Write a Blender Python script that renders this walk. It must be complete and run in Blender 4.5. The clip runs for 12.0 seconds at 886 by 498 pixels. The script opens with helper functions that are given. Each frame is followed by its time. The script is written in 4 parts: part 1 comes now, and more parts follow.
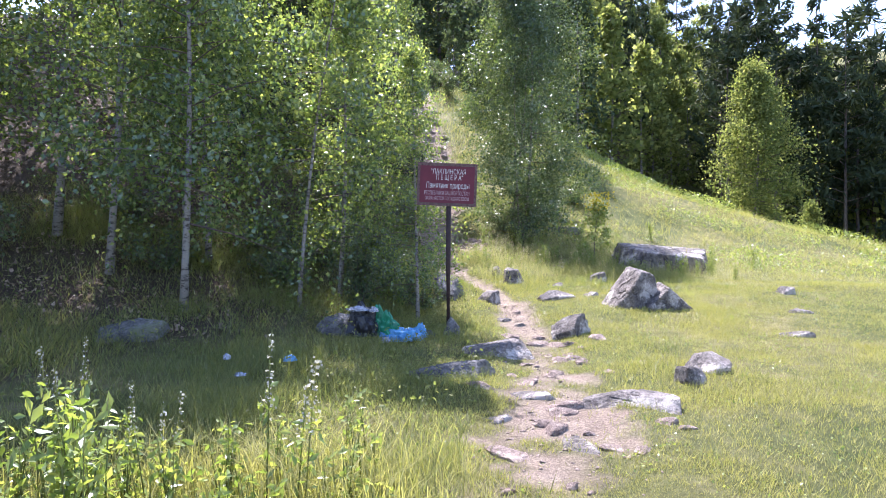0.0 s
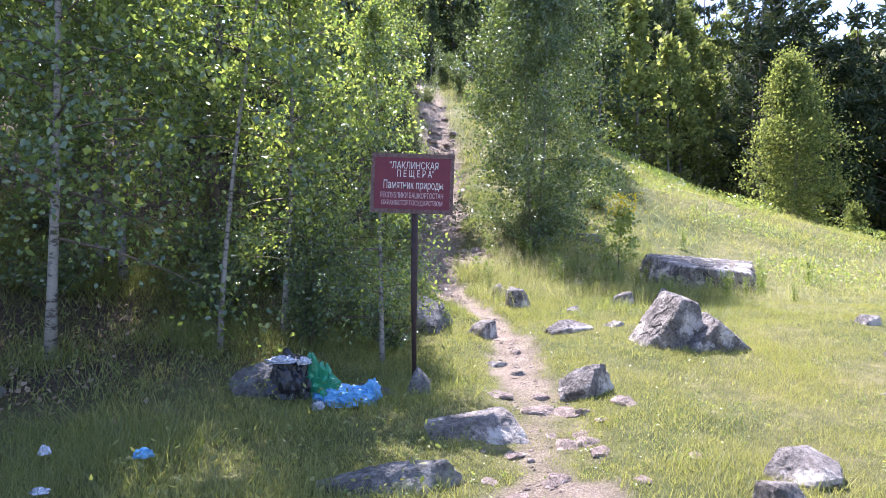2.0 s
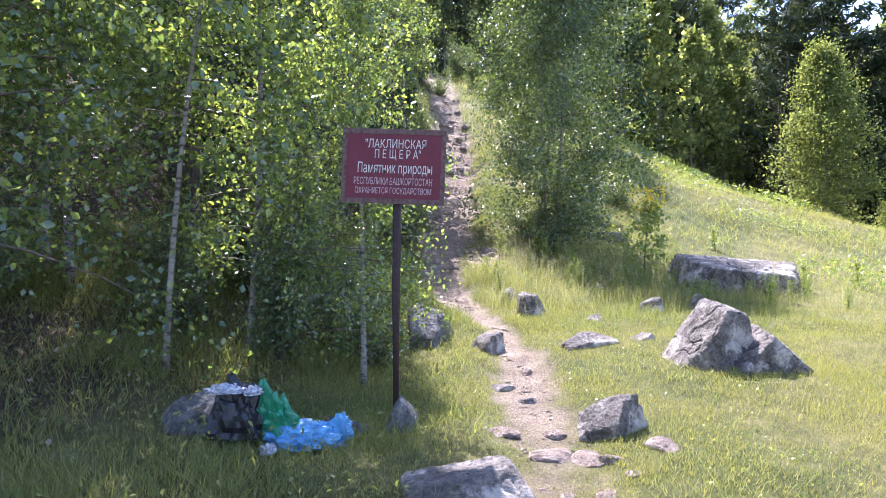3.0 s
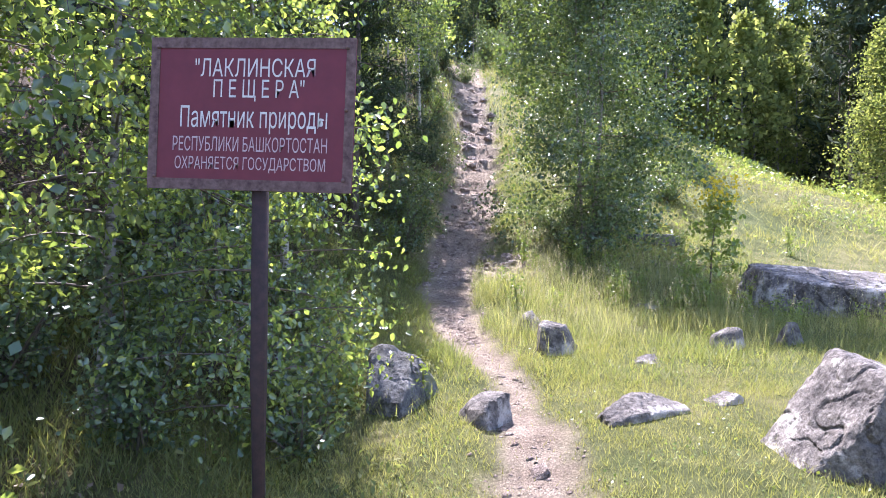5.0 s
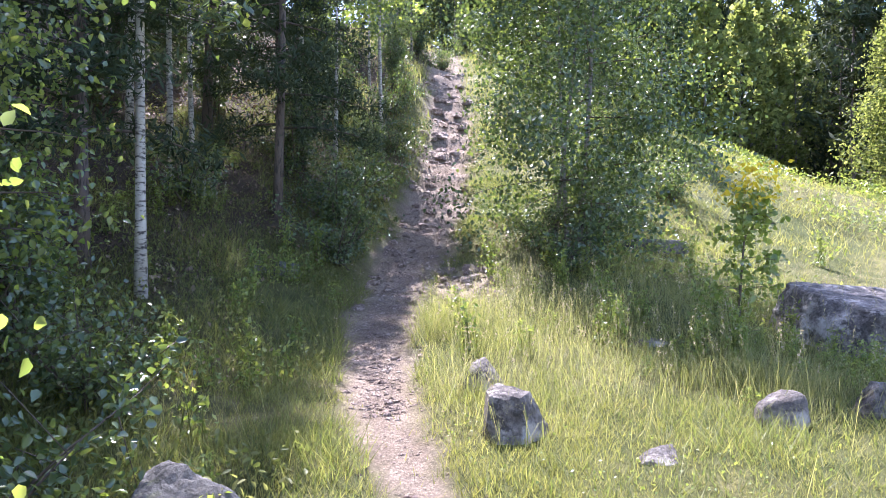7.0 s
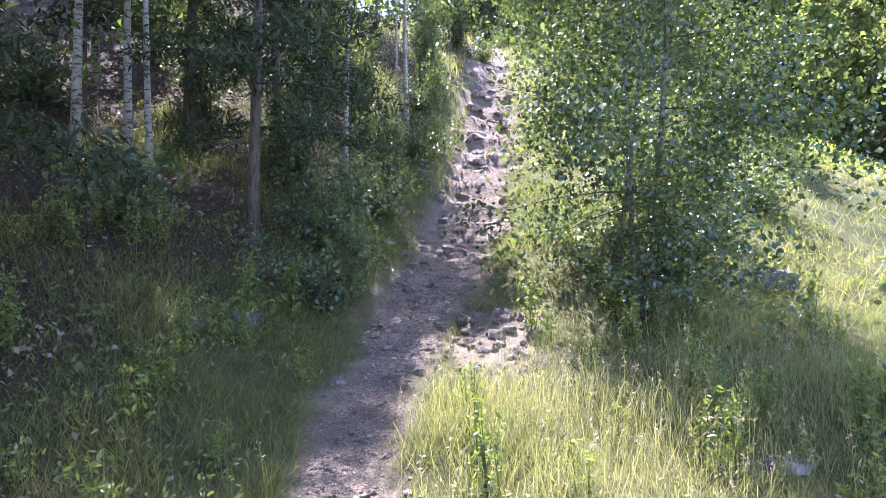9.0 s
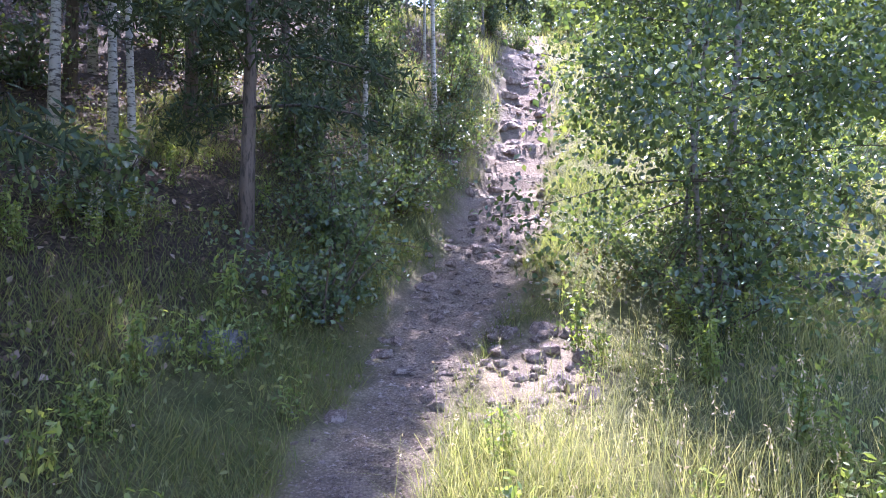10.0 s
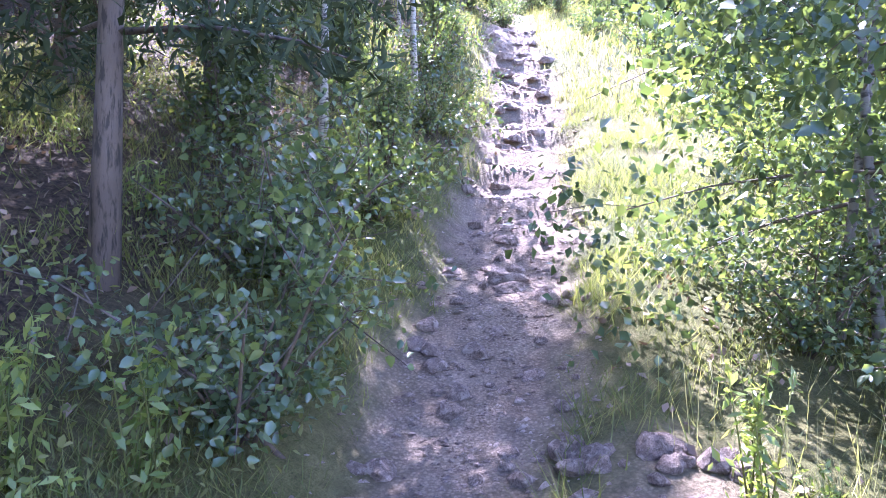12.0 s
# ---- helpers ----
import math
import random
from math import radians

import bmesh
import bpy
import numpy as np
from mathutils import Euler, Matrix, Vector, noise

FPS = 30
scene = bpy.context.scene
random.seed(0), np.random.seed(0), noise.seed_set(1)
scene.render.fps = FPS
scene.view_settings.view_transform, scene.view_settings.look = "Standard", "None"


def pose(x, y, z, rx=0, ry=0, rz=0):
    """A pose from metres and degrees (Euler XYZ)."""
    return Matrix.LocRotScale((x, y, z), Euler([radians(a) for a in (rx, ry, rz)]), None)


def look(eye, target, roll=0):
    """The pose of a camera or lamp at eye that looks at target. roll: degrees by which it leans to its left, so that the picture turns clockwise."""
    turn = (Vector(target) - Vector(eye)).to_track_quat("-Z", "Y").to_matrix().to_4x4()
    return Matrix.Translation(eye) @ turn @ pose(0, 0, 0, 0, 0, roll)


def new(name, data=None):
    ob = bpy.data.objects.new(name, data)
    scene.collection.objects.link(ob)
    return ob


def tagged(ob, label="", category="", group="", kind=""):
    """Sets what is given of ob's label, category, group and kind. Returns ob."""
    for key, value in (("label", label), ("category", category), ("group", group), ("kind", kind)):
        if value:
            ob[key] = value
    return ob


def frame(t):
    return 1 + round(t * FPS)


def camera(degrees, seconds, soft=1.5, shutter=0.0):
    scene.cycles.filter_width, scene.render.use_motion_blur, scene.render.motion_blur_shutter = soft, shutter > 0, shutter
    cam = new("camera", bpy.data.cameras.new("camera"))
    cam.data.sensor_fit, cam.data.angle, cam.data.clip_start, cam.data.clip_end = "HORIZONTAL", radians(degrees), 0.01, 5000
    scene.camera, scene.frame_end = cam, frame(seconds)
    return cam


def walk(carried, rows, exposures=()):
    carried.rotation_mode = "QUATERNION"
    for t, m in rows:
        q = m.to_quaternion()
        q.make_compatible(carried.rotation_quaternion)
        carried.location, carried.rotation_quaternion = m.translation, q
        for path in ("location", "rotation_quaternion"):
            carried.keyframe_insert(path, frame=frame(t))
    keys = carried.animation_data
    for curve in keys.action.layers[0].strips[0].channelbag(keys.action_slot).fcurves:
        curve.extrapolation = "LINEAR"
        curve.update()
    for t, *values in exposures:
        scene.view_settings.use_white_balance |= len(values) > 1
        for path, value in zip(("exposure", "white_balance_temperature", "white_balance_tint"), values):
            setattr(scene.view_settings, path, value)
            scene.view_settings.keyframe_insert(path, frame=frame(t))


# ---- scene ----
cam = camera(66.5, 12.0, 0.8)
METRES, EYE, TILT, LEAN, TURN = 16.0, 1.5, 0.0, 0.0, 0.0
ROWS = [
    (0.0, 0.0, 0.0, 0.0, 0.0, 0.0, -0.0),
    (0.5, 0.008, 0.0423, 0.0073, 1.74, 0.03, -0.05),
    (1.0, 0.0165, 0.0812, 0.0125, 1.79, 0.1, -0.04),
    (1.5, 0.0275, 0.1234, 0.0141, 1.84, 0.06, 0.01),
    (2.0, 0.0355, 0.1611, 0.0136, 1.9, 0.15, -0.01),
    (2.5, 0.0418, 0.2025, 0.0128, 2.8, 0.12, -0.04),
    (4.5, 0.0593, 0.3711, 0.0209, 5.08, 0.17, -0.01),
    (5.0, 0.0669, 0.4144, 0.0221, 6.63, 0.09, -0.01),
    (5.5, 0.0768, 0.4564, 0.025, 6.66, 0.07, -0.05),
    (6.0, 0.0825, 0.4984, 0.0297, 6.2, 0.08, -0.07),
    (6.5, 0.0848, 0.5386, 0.0278, 5.95, 0.18, -0.12),
    (7.0, 0.0888, 0.5811, 0.0312, 5.97, 0.1, -0.06),
    (9.0, 0.0895, 0.7352, 0.0561, 10.13, 0.15, -0.1),
    (9.5, 0.0855, 0.772, 0.0563, 10.02, 0.13, -0.11),
    (10.0, 0.0813, 0.8112, 0.0574, 13.21, 0.05, 0.01),
    (10.5, 0.0662, 0.8483, 0.0586, 14.87, 0.06, -0.17),
    (11.0, 0.0511, 0.8909, 0.0598, 14.93, -0.06, -0.17),
    (11.5, 0.0335, 0.9332, 0.066, 13.91, -0.09, -0.1),
    (12.0, 0.0228, 0.9764, 0.0711, 9.91, -0.05, -0.06),
]
walk(cam, [(t, pose(0, 0, EYE, TILT, LEAN, TURN) @ pose(METRES * x, METRES * y, METRES * z, 90 + pitch, roll, yaw)) for t, x, y, z, yaw, pitch, roll in ROWS],
     [(0.0, 1.9, 5650, 26), (2.5, 2.0, 5650, 26), (5.0, 2.12, 5650, 26), (7.0, 2.2, 5600, 28), (9.0, 2.45, 5450, 33), (10.5, 2.65, 5300, 37), (12.0, 3.3, 5150, 42)])

# ---- light ----
SUN_AZ, SUN_EL = radians(19), radians(57)      # to the left of straight ahead; above the horizon
world = bpy.data.worlds.new("sky")
scene.world = world
world.use_nodes = True
sky = world.node_tree.nodes.new("ShaderNodeTexSky")
sky.sky_type, sky.sun_disc = "NISHITA", False
sky.sun_elevation, sky.sun_rotation = SUN_EL, -SUN_AZ
back = world.node_tree.nodes["Background"]
back.inputs["Strength"].default_value = 0.13
world.node_tree.links.new(sky.outputs["Color"], back.inputs["Color"])
sun = new("sun", bpy.data.lights.new("sun", "SUN"))
sun.data.energy, sun.data.angle, sun.data.color = 5.0, radians(0.6), (1.0, 0.95, 0.86)
SUN_TO = Vector((-math.sin(SUN_AZ) * math.cos(SUN_EL), math.cos(SUN_AZ) * math.cos(SUN_EL), math.sin(SUN_EL)))
sun.matrix_world = look(SUN_TO * 80, (0, 0, 0))


# ---- materials ----
def material(name):
    m = bpy.data.materials.new(name)
    m.use_nodes = True
    t = m.node_tree
    return m, t, t.nodes["Principled BSDF"], t.nodes["Material Output"]


def node(t, kind, **values):
    n = t.nodes.new(kind)
    for key, value in values.items():
        n.inputs[key.replace("_", " ")].default_value = value
    return n


def ramp(t, source, stops):
    n = t.nodes.new("ShaderNodeValToRGB")
    while len(n.color_ramp.elements) < len(stops):
        n.color_ramp.elements.new(0.5)
    for e, (at, c) in zip(n.color_ramp.elements, stops):
        e.position, e.color = at, (*c, 1)
    t.links.new(source, n.inputs["Fac"])
    return n.outputs["Color"]


def mix(t, fac, a, b, blend="MIX"):
    n = t.nodes.new("ShaderNodeMix")
    n.data_type, n.blend_type = "RGBA", blend
    for socket, v in ((n.inputs[0], fac), (n.inputs[6], a), (n.inputs[7], b)):
        if isinstance(v, bpy.types.NodeSocket):
            t.links.new(v, socket)
        else:
            socket.default_value = v if isinstance(v, (int, float)) else (*v, 1)
    return n.outputs[2]


def noise_of(t, scale, detail=5.0, rough=0.6, where="Object"):
    c = t.nodes.new("ShaderNodeTexCoord")
    n = node(t, "ShaderNodeTexNoise", Scale=scale, Detail=detail, Roughness=rough)
    t.links.new(c.outputs[where], n.inputs["Vector"])
    return n.outputs["Fac"]


def bump(t, b, height, strength, distance):
    n = node(t, "ShaderNodeBump", Strength=strength, Distance=distance)
    t.links.new(height, n.inputs["Height"])
    t.links.new(n.outputs["Normal"], b.inputs["Normal"])


def leaf_material(name, dark, light, through_dark, through_light, thin=0.5, rough=0.34, spec=0.6):
    m, t, b, out = material(name)
    g = t.nodes.new("ShaderNodeNewGeometry")
    o = t.nodes.new("ShaderNodeObjectInfo")
    both = t.nodes.new("ShaderNodeMath")
    both.operation = "MULTIPLY_ADD"
    t.links.new(o.outputs["Random"], both.inputs[0])
    both.inputs[1].default_value = 0.25
    t.links.new(g.outputs["Random Per Island"], both.inputs[2])
    t.links.new(ramp(t, both.outputs[0], [(0.0, dark), (1.0, light)]), b.inputs["Base Color"])
    b.inputs["Roughness"].default_value = rough
    b.inputs["Specular IOR Level"].default_value = spec
    tr = t.nodes.new("ShaderNodeBsdfTranslucent")
    middle = tuple(0.6 * a + 0.4 * b for a, b in zip(through_dark, through_light))
    t.links.new(ramp(t, both.outputs[0], [(0.0, through_dark), (0.72, middle), (1.0, through_light)]), tr.inputs["Color"])
    mx = node(t, "ShaderNodeMixShader", Fac=thin)
    t.links.new(b.outputs[0], mx.inputs[1])
    t.links.new(tr.outputs[0], mx.inputs[2])
    t.links.new(mx.outputs[0], out.inputs["Surface"])
    return m


def rock_material(name, dark, light, lichen):
    m, t, b, out = material(name)
    fine, mid, patch, spot = noise_of(t, 34, 9, 0.75), noise_of(t, 4, 8, 0.7), noise_of(t, 2.4, 9, 0.72), noise_of(t, 11, 7, 0.7)
    c = ramp(t, mid, [(0.36, dark), (0.62, light)])
    c = mix(t, 0.8, c, ramp(t, fine, [(0.34, (0.25, 0.24, 0.24)), (0.60, (1, 1, 1))]), "MULTIPLY")
    c = mix(t, ramp(t, spot, [(0.54, (0, 0, 0)), (0.60, (0.75, 0.75, 0.75))]), c, tuple(v * 0.45 for v in dark))
    c = mix(t, ramp(t, patch, [(0.53, (0, 0, 0)), (0.60, (0.8, 0.8, 0.8))]), c, lichen)
    t.links.new(c, b.inputs["Base Color"])
    b.inputs["Roughness"].default_value = 0.9
    both = t.nodes.new("ShaderNodeMath")
    both.operation = "MULTIPLY_ADD"
    t.links.new(spot, both.inputs[0])
    both.inputs[1].default_value = 2.0
    t.links.new(fine, both.inputs[2])
    bump(t, b, both.outputs[0], 0.9, 0.03)
    return m


def bark_material(name, base, marks, scale):
    m, t, b, out = material(name)
    co = t.nodes.new("ShaderNodeTexCoord")
    mp = t.nodes.new("ShaderNodeMapping")
    mp.inputs["Scale"].default_value = scale
    n = node(t, "ShaderNodeTexNoise", Scale=1.0, Detail=6.0, Roughness=0.65)
    t.links.new(co.outputs["Object"], mp.inputs["Vector"])
    t.links.new(mp.outputs["Vector"], n.inputs["Vector"])
    c = ramp(t, n.outputs["Fac"], [(0.40, marks), (0.50, base)])
    c = mix(t, 0.5, c, ramp(t, noise_of(t, 3.0), [(0.3, (0.45, 0.42, 0.4)), (0.65, (1, 1, 1))]), "MULTIPLY")
    t.links.new(c, b.inputs["Base Color"])
    b.inputs["Roughness"].default_value = 0.8
    bump(t, b, n.outputs["Fac"], 0.6, 0.01)
    return m


def plain_material(name, a, b_colour, scale, rough=0.6, metal=0.0, relief=0.3):
    m, t, b, out = material(name)
    n = noise_of(t, scale, 6, 0.65)
    t.links.new(ramp(t, n, [(0.3, a), (0.7, b_colour)]), b.inputs["Base Color"])
    b.inputs["Roughness"].default_value, b.inputs["Metallic"].default_value = rough, metal
    bump(t, b, n, relief, 0.004)
    return m


BIRCH_LEAF = leaf_material("birch_leaf", (0.045, 0.075, 0.036), (0.12, 0.165, 0.075), (0.14, 0.235, 0.04), (0.62, 0.71, 0.10), 0.40, 0.22, 1.0)
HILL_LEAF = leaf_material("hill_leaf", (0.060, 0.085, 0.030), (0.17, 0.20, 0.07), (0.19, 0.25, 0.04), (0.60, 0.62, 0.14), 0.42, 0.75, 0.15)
# hill_leaf darkened: the wood's shaded side is put into the leaf colour
SHADED_WOOD_LEAF = leaf_material("shaded_wood_leaf", (0.036, 0.058, 0.036), (0.095, 0.125, 0.065), (0.06, 0.10, 0.03), (0.22, 0.27, 0.08), 0.28, 0.85, 0.1)
# leaf of the shrubs; also gives the path birch its shaded look
DARK_LEAF = leaf_material("shrub_and_shaded_birch_leaf", (0.042, 0.072, 0.035), (0.11, 0.155, 0.068), (0.07, 0.125, 0.028), (0.38, 0.46, 0.06), 0.32, 0.28, 0.75)
NEEDLE = leaf_material("needle", (0.028, 0.044, 0.026), (0.065, 0.085, 0.045), (0.03, 0.05, 0.015), (0.10, 0.12, 0.03), 0.18, 0.8, 0.12)
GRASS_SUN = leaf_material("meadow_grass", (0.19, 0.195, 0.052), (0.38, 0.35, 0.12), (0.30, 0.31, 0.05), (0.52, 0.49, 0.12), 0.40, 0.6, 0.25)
GRASS_TALL = leaf_material("tall_grass", (0.13, 0.155, 0.04), (0.36, 0.33, 0.13), (0.26, 0.30, 0.05), (0.54, 0.50, 0.15), 0.4, 0.55, 0.3)
# darker meadow_grass copy with shade put into its colour; also for tufts, herbs
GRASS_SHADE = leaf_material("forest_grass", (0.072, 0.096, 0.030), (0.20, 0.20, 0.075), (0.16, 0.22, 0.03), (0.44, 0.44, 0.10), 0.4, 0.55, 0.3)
WEED_LEAF = leaf_material("weed_leaf", (0.08, 0.13, 0.03), (0.24, 0.29, 0.08), (0.20, 0.30, 0.03), (0.55, 0.58, 0.08), 0.42)
YELLOW = leaf_material("yellow_blossom", (0.60, 0.44, 0.015), (0.78, 0.60, 0.03), (0.6, 0.45, 0.02), (0.8, 0.62, 0.03), 0.4)
DRY_SEED = leaf_material("seed_head", (0.30, 0.24, 0.13), (0.50, 0.41, 0.25), (0.35, 0.28, 0.15), (0.55, 0.45, 0.28), 0.35, 0.6, 0.3)
CREAM = leaf_material("cream_blossom", (0.32, 0.31, 0.24), (0.50, 0.48, 0.38), (0.3, 0.3, 0.2), (0.45, 0.43, 0.33), 0.35)
LITTER = leaf_material("fallen_leaf", (0.13, 0.085, 0.055), (0.42, 0.31, 0.22), (0.1, 0.06, 0.02), (0.25, 0.15, 0.06), 0.2, 0.6, 0.3)
BIRCH_BARK = bark_material("birch_bark", (0.50, 0.46, 0.385), (0.07, 0.06, 0.05), (9, 9, 26))
GREY_BARK = bark_material("grey_birch_bark", (0.26, 0.235, 0.20), (0.06, 0.05, 0.04), (9, 9, 22))
DARK_BARK = bark_material("dark_bark", (0.15, 0.115, 0.09), (0.05, 0.04, 0.032), (30, 30, 6))
TWIG_BARK = plain_material("twig_bark", (0.06, 0.045, 0.032), (0.16, 0.12, 0.085), 20, 0.8)
ROCK = rock_material("lichen_rock", (0.095, 0.078, 0.066), (0.36, 0.31, 0.265), (0.56, 0.50, 0.43))
ROCK_DARK = rock_material("mossy_rock", (0.09, 0.085, 0.075), (0.28, 0.26, 0.24), (0.16, 0.17, 0.08))
STONE = rock_material("path_stone", (0.22, 0.155, 0.12), (0.48, 0.365, 0.29), (0.54, 0.43, 0.35))
PAINT = plain_material("maroon_paint", (0.105, 0.012, 0.022), (0.140, 0.018, 0.030), 9, 0.7, 0.0, 0.15)
FRAME_PAINT = plain_material("worn_frame", (0.05, 0.02, 0.02), (0.17, 0.105, 0.09), 38, 0.8, 0.0, 0.4)
LETTER = plain_material("letter_paint", (0.42, 0.385, 0.36), (0.68, 0.63, 0.59), 30, 0.8)
LETTER_RED = plain_material("faded_letter_paint", (0.34, 0.22, 0.23), (0.52, 0.40, 0.40), 40, 0.6)
RUST = plain_material("rusty_pole", (0.022, 0.014, 0.013), (0.06, 0.03, 0.026), 30, 0.75, 0.3, 0.5)


# ---- terrain ----
def lattice(x, y, seed):
    h = np.sin(x * 127.1 + y * 311.7 + seed * 74.7) * 43758.5453
    return h - np.floor(h)


def bumps(x, y, size, seed=0):
    """Smooth value noise, -1 to 1, with lumps of that size in metres."""
    u, v = np.asarray(x, float) / size, np.asarray(y, float) / size
    i, j = np.floor(u), np.floor(v)
    a, b = u - i, v - j
    a, b = a * a * (3 - 2 * a), b * b * (3 - 2 * b)
    return 2 * ((lattice(i, j, seed) * (1 - a) + lattice(i + 1, j, seed) * a) * (1 - b) + (lattice(i, j + 1, seed) * (1 - a) + lattice(i + 1, j + 1, seed) * a) * b) - 1


def ease(a, b, v):
    s = np.clip((np.asarray(v, float) - a) / (b - a), 0, 1)
    return s * s * (3 - 2 * s)


AXIS_Y = (-700, 0, 5, 9, 10.5, 12.3, 14, 16, 19, 22.7, 25.7, 30, 36, 46, 70, 140, 700)
AXIS_Z = (-3, 0, 0.10, 0.30, 0.48, 0.70, 0.84, 1.12, 1.72, 3.08, 4.7, 7.0, 9.6, 12.5, 17, 30, 30)
PATH_Y = (-50, 0, 4, 9, 12.6, 14, 16, 19, 22.7, 25.7, 30, 36, 60)
PATH_X = (0.0, 0.1, 0.75, 1.25, 1.0, 0.5, 0.05, -0.12, -0.10, -0.15, -0.65, -1.3, -3.0)


def path_x(y):
    return np.interp(y, PATH_Y, PATH_X)


def path_half(y):
    return np.interp(y, (0, 5, 9, 13, 16, 19, 22, 30), (0.55, 0.5, 0.36, 0.24, 0.34, 0.5, 0.66, 0.6))


def height(x, y):
    x, y = np.asarray(x, float), np.asarray(y, float)
    z = sum(np.interp(y + d, AXIS_Y, AXIS_Z) for d in (-0.8, 0, 0.8)) / 3
    right = np.interp(y, (13, 22, 27, 30, 35, 40, 70, 120), (0, 0.14, 0.24, 0.34, 0.47, 0.52, 0.47, 0.2))
    z = z - right * (np.clip(x - 1, 0, 13) + 0.8 * np.clip(x - 14, 0, 31))
    left = np.interp(y, (4, 7, 9, 13, 17, 19, 26, 60), (0, 0.03, 0.13, 0.28, 0.46, 0.5, 0.36, 0.2))
    z = z + left * np.clip(-x - 0.6, 0, 14)
    z = z + ease(62, 105, y) * ease(2, 22, x) * (15 - 5 * ease(30, 60, x)) + ease(60, 170, np.hypot(x, y)) * ease(10, 80, y) * 10
    flat = ease(15, 30, y)
    z = z + bumps(x, y, 2.6, 1) * (0.05 + 0.1 * flat) + bumps(x, y, 0.7, 2) * 0.025
    d = np.abs(x - path_x(y)) / path_half(y)
    worn = 1 - ease(0.7, 1.5, d)
    steps = ease(19, 22, y) * worn
    z = z - 0.06 * worn - 0.10 * steps
    rise = (y + 0.35 * bumps(x, y, 0.8, 14)) / 0.78
    z = z + ease(21.5, 23.5, y) * worn * 0.26 * (ease(0.30, 0.62, rise % 1) - rise % 1)
    z = z + steps * (0.06 * bumps(x, y, 0.5, 5) + 0.03 * bumps(x, y, 0.2, 6))
    return z


def ground_z(x, y):
    return float(height(x, y))


def part(name, data, mat, parent=None, label="", kind=""):
    """Links a bmesh or a mesh as one object, under parent if there is one."""
    if isinstance(data, bmesh.types.BMesh):
        me = bpy.data.meshes.new(name)
        data.to_mesh(me)
        data.free()
        data = me
    if mat is not None and not data.materials:
        data.materials.append(mat)
    ob = new(name, data)
    ob.parent = parent
    return tagged(ob, label, kind=kind)


def thing(name, x, y, z, label, category, group="", turn=0.0, size=1.0):
    ob = new(name)
    ob.matrix_world = pose(x, y, z, 0, 0, turn) @ Matrix.Scale(size, 4)
    return tagged(ob, label, category, group)


def array_mesh(name, verts, faces, smooth=False):
    """A mesh from numpy arrays; all faces have the same number of corners."""
    me = bpy.data.meshes.new(name)
    n, k = faces.shape
    me.vertices.add(len(verts))
    me.vertices.foreach_set("co", np.ascontiguousarray(verts, dtype=np.float32).ravel())
    me.loops.add(n * k)
    me.loops.foreach_set("vertex_index", np.ascontiguousarray(faces, dtype=np.int32).ravel())
    me.polygons.add(n)
    me.polygons.foreach_set("loop_start", np.arange(0, n * k, k, dtype=np.int32))
    if smooth:
        me.polygons.foreach_set("use_smooth", np.ones(n, dtype=bool))
    me.update(calc_edges=True)
    return me


def spaced(lo, hi, step, far, grow=1.28):
    core = list(np.arange(lo, hi + step / 2, step))
    a, d = lo, step
    left = []
    while a > -far:
        d *= grow
        a -= d
        left.append(a)
    b, d = core[-1], step
    while b < far:
        d *= grow
        b += d
        core.append(b)
    return np.array(left[::-1] + core)


gx, gy = spaced(-9, 12, 0.13, 900), spaced(0, 33, 0.13, 900)
GX, GY = np.meshgrid(gx, gy)
GZ = height(GX, GY)
nx, ny = len(gx), len(gy)
ij = (np.arange(ny - 1)[:, None] * nx + np.arange(nx - 1)[None]).ravel()
ground_mesh = array_mesh("ground", np.stack([GX.ravel(), GY.ravel(), GZ.ravel()], 1), np.stack([ij, ij + 1, ij + nx + 1, ij + nx], 1), True)


def path_wear(x, y):
    d = np.abs(x - path_x(y)) / path_half(y)
    ragged = 0.4 * bumps(x, y, 0.5, 8) + 0.35 * bumps(x, y, 0.17, 9) + 0.35 * bumps(x, y, 1.4, 10)
    loose = np.interp(y, (0, 7, 10, 14), (1.5, 1.3, 0.8, 0.5))
    w = 1 - ease(0.55, 1.3, d + ragged * loose)
    grown = np.interp(y, (0, 6, 9, 11), (0.95, 0.75, 0.3, 0.0))
    w = np.maximum(w, 0.85 * (1 - ease(0.5, 1.15, np.hypot((x - 0.8) / 0.6, (y - 18.0) / 0.85) + 0.5 * ragged)))
    return np.clip(w - grown * ease(-0.5, 0.6, bumps(x, y, 0.33, 11) + 0.5 * bumps(x, y, 0.9, 13)), 0, 1)


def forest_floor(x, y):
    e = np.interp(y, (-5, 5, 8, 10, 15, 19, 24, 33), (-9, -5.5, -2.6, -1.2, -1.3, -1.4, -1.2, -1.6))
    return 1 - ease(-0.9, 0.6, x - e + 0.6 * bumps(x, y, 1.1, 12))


for key, values in (("wear", path_wear(GX, GY)), ("litter", forest_floor(GX, GY))):
    a = ground_mesh.attributes.new(key, "FLOAT", "POINT")
    a.data.foreach_set("value", np.ascontiguousarray(values.ravel(), dtype=np.float32))


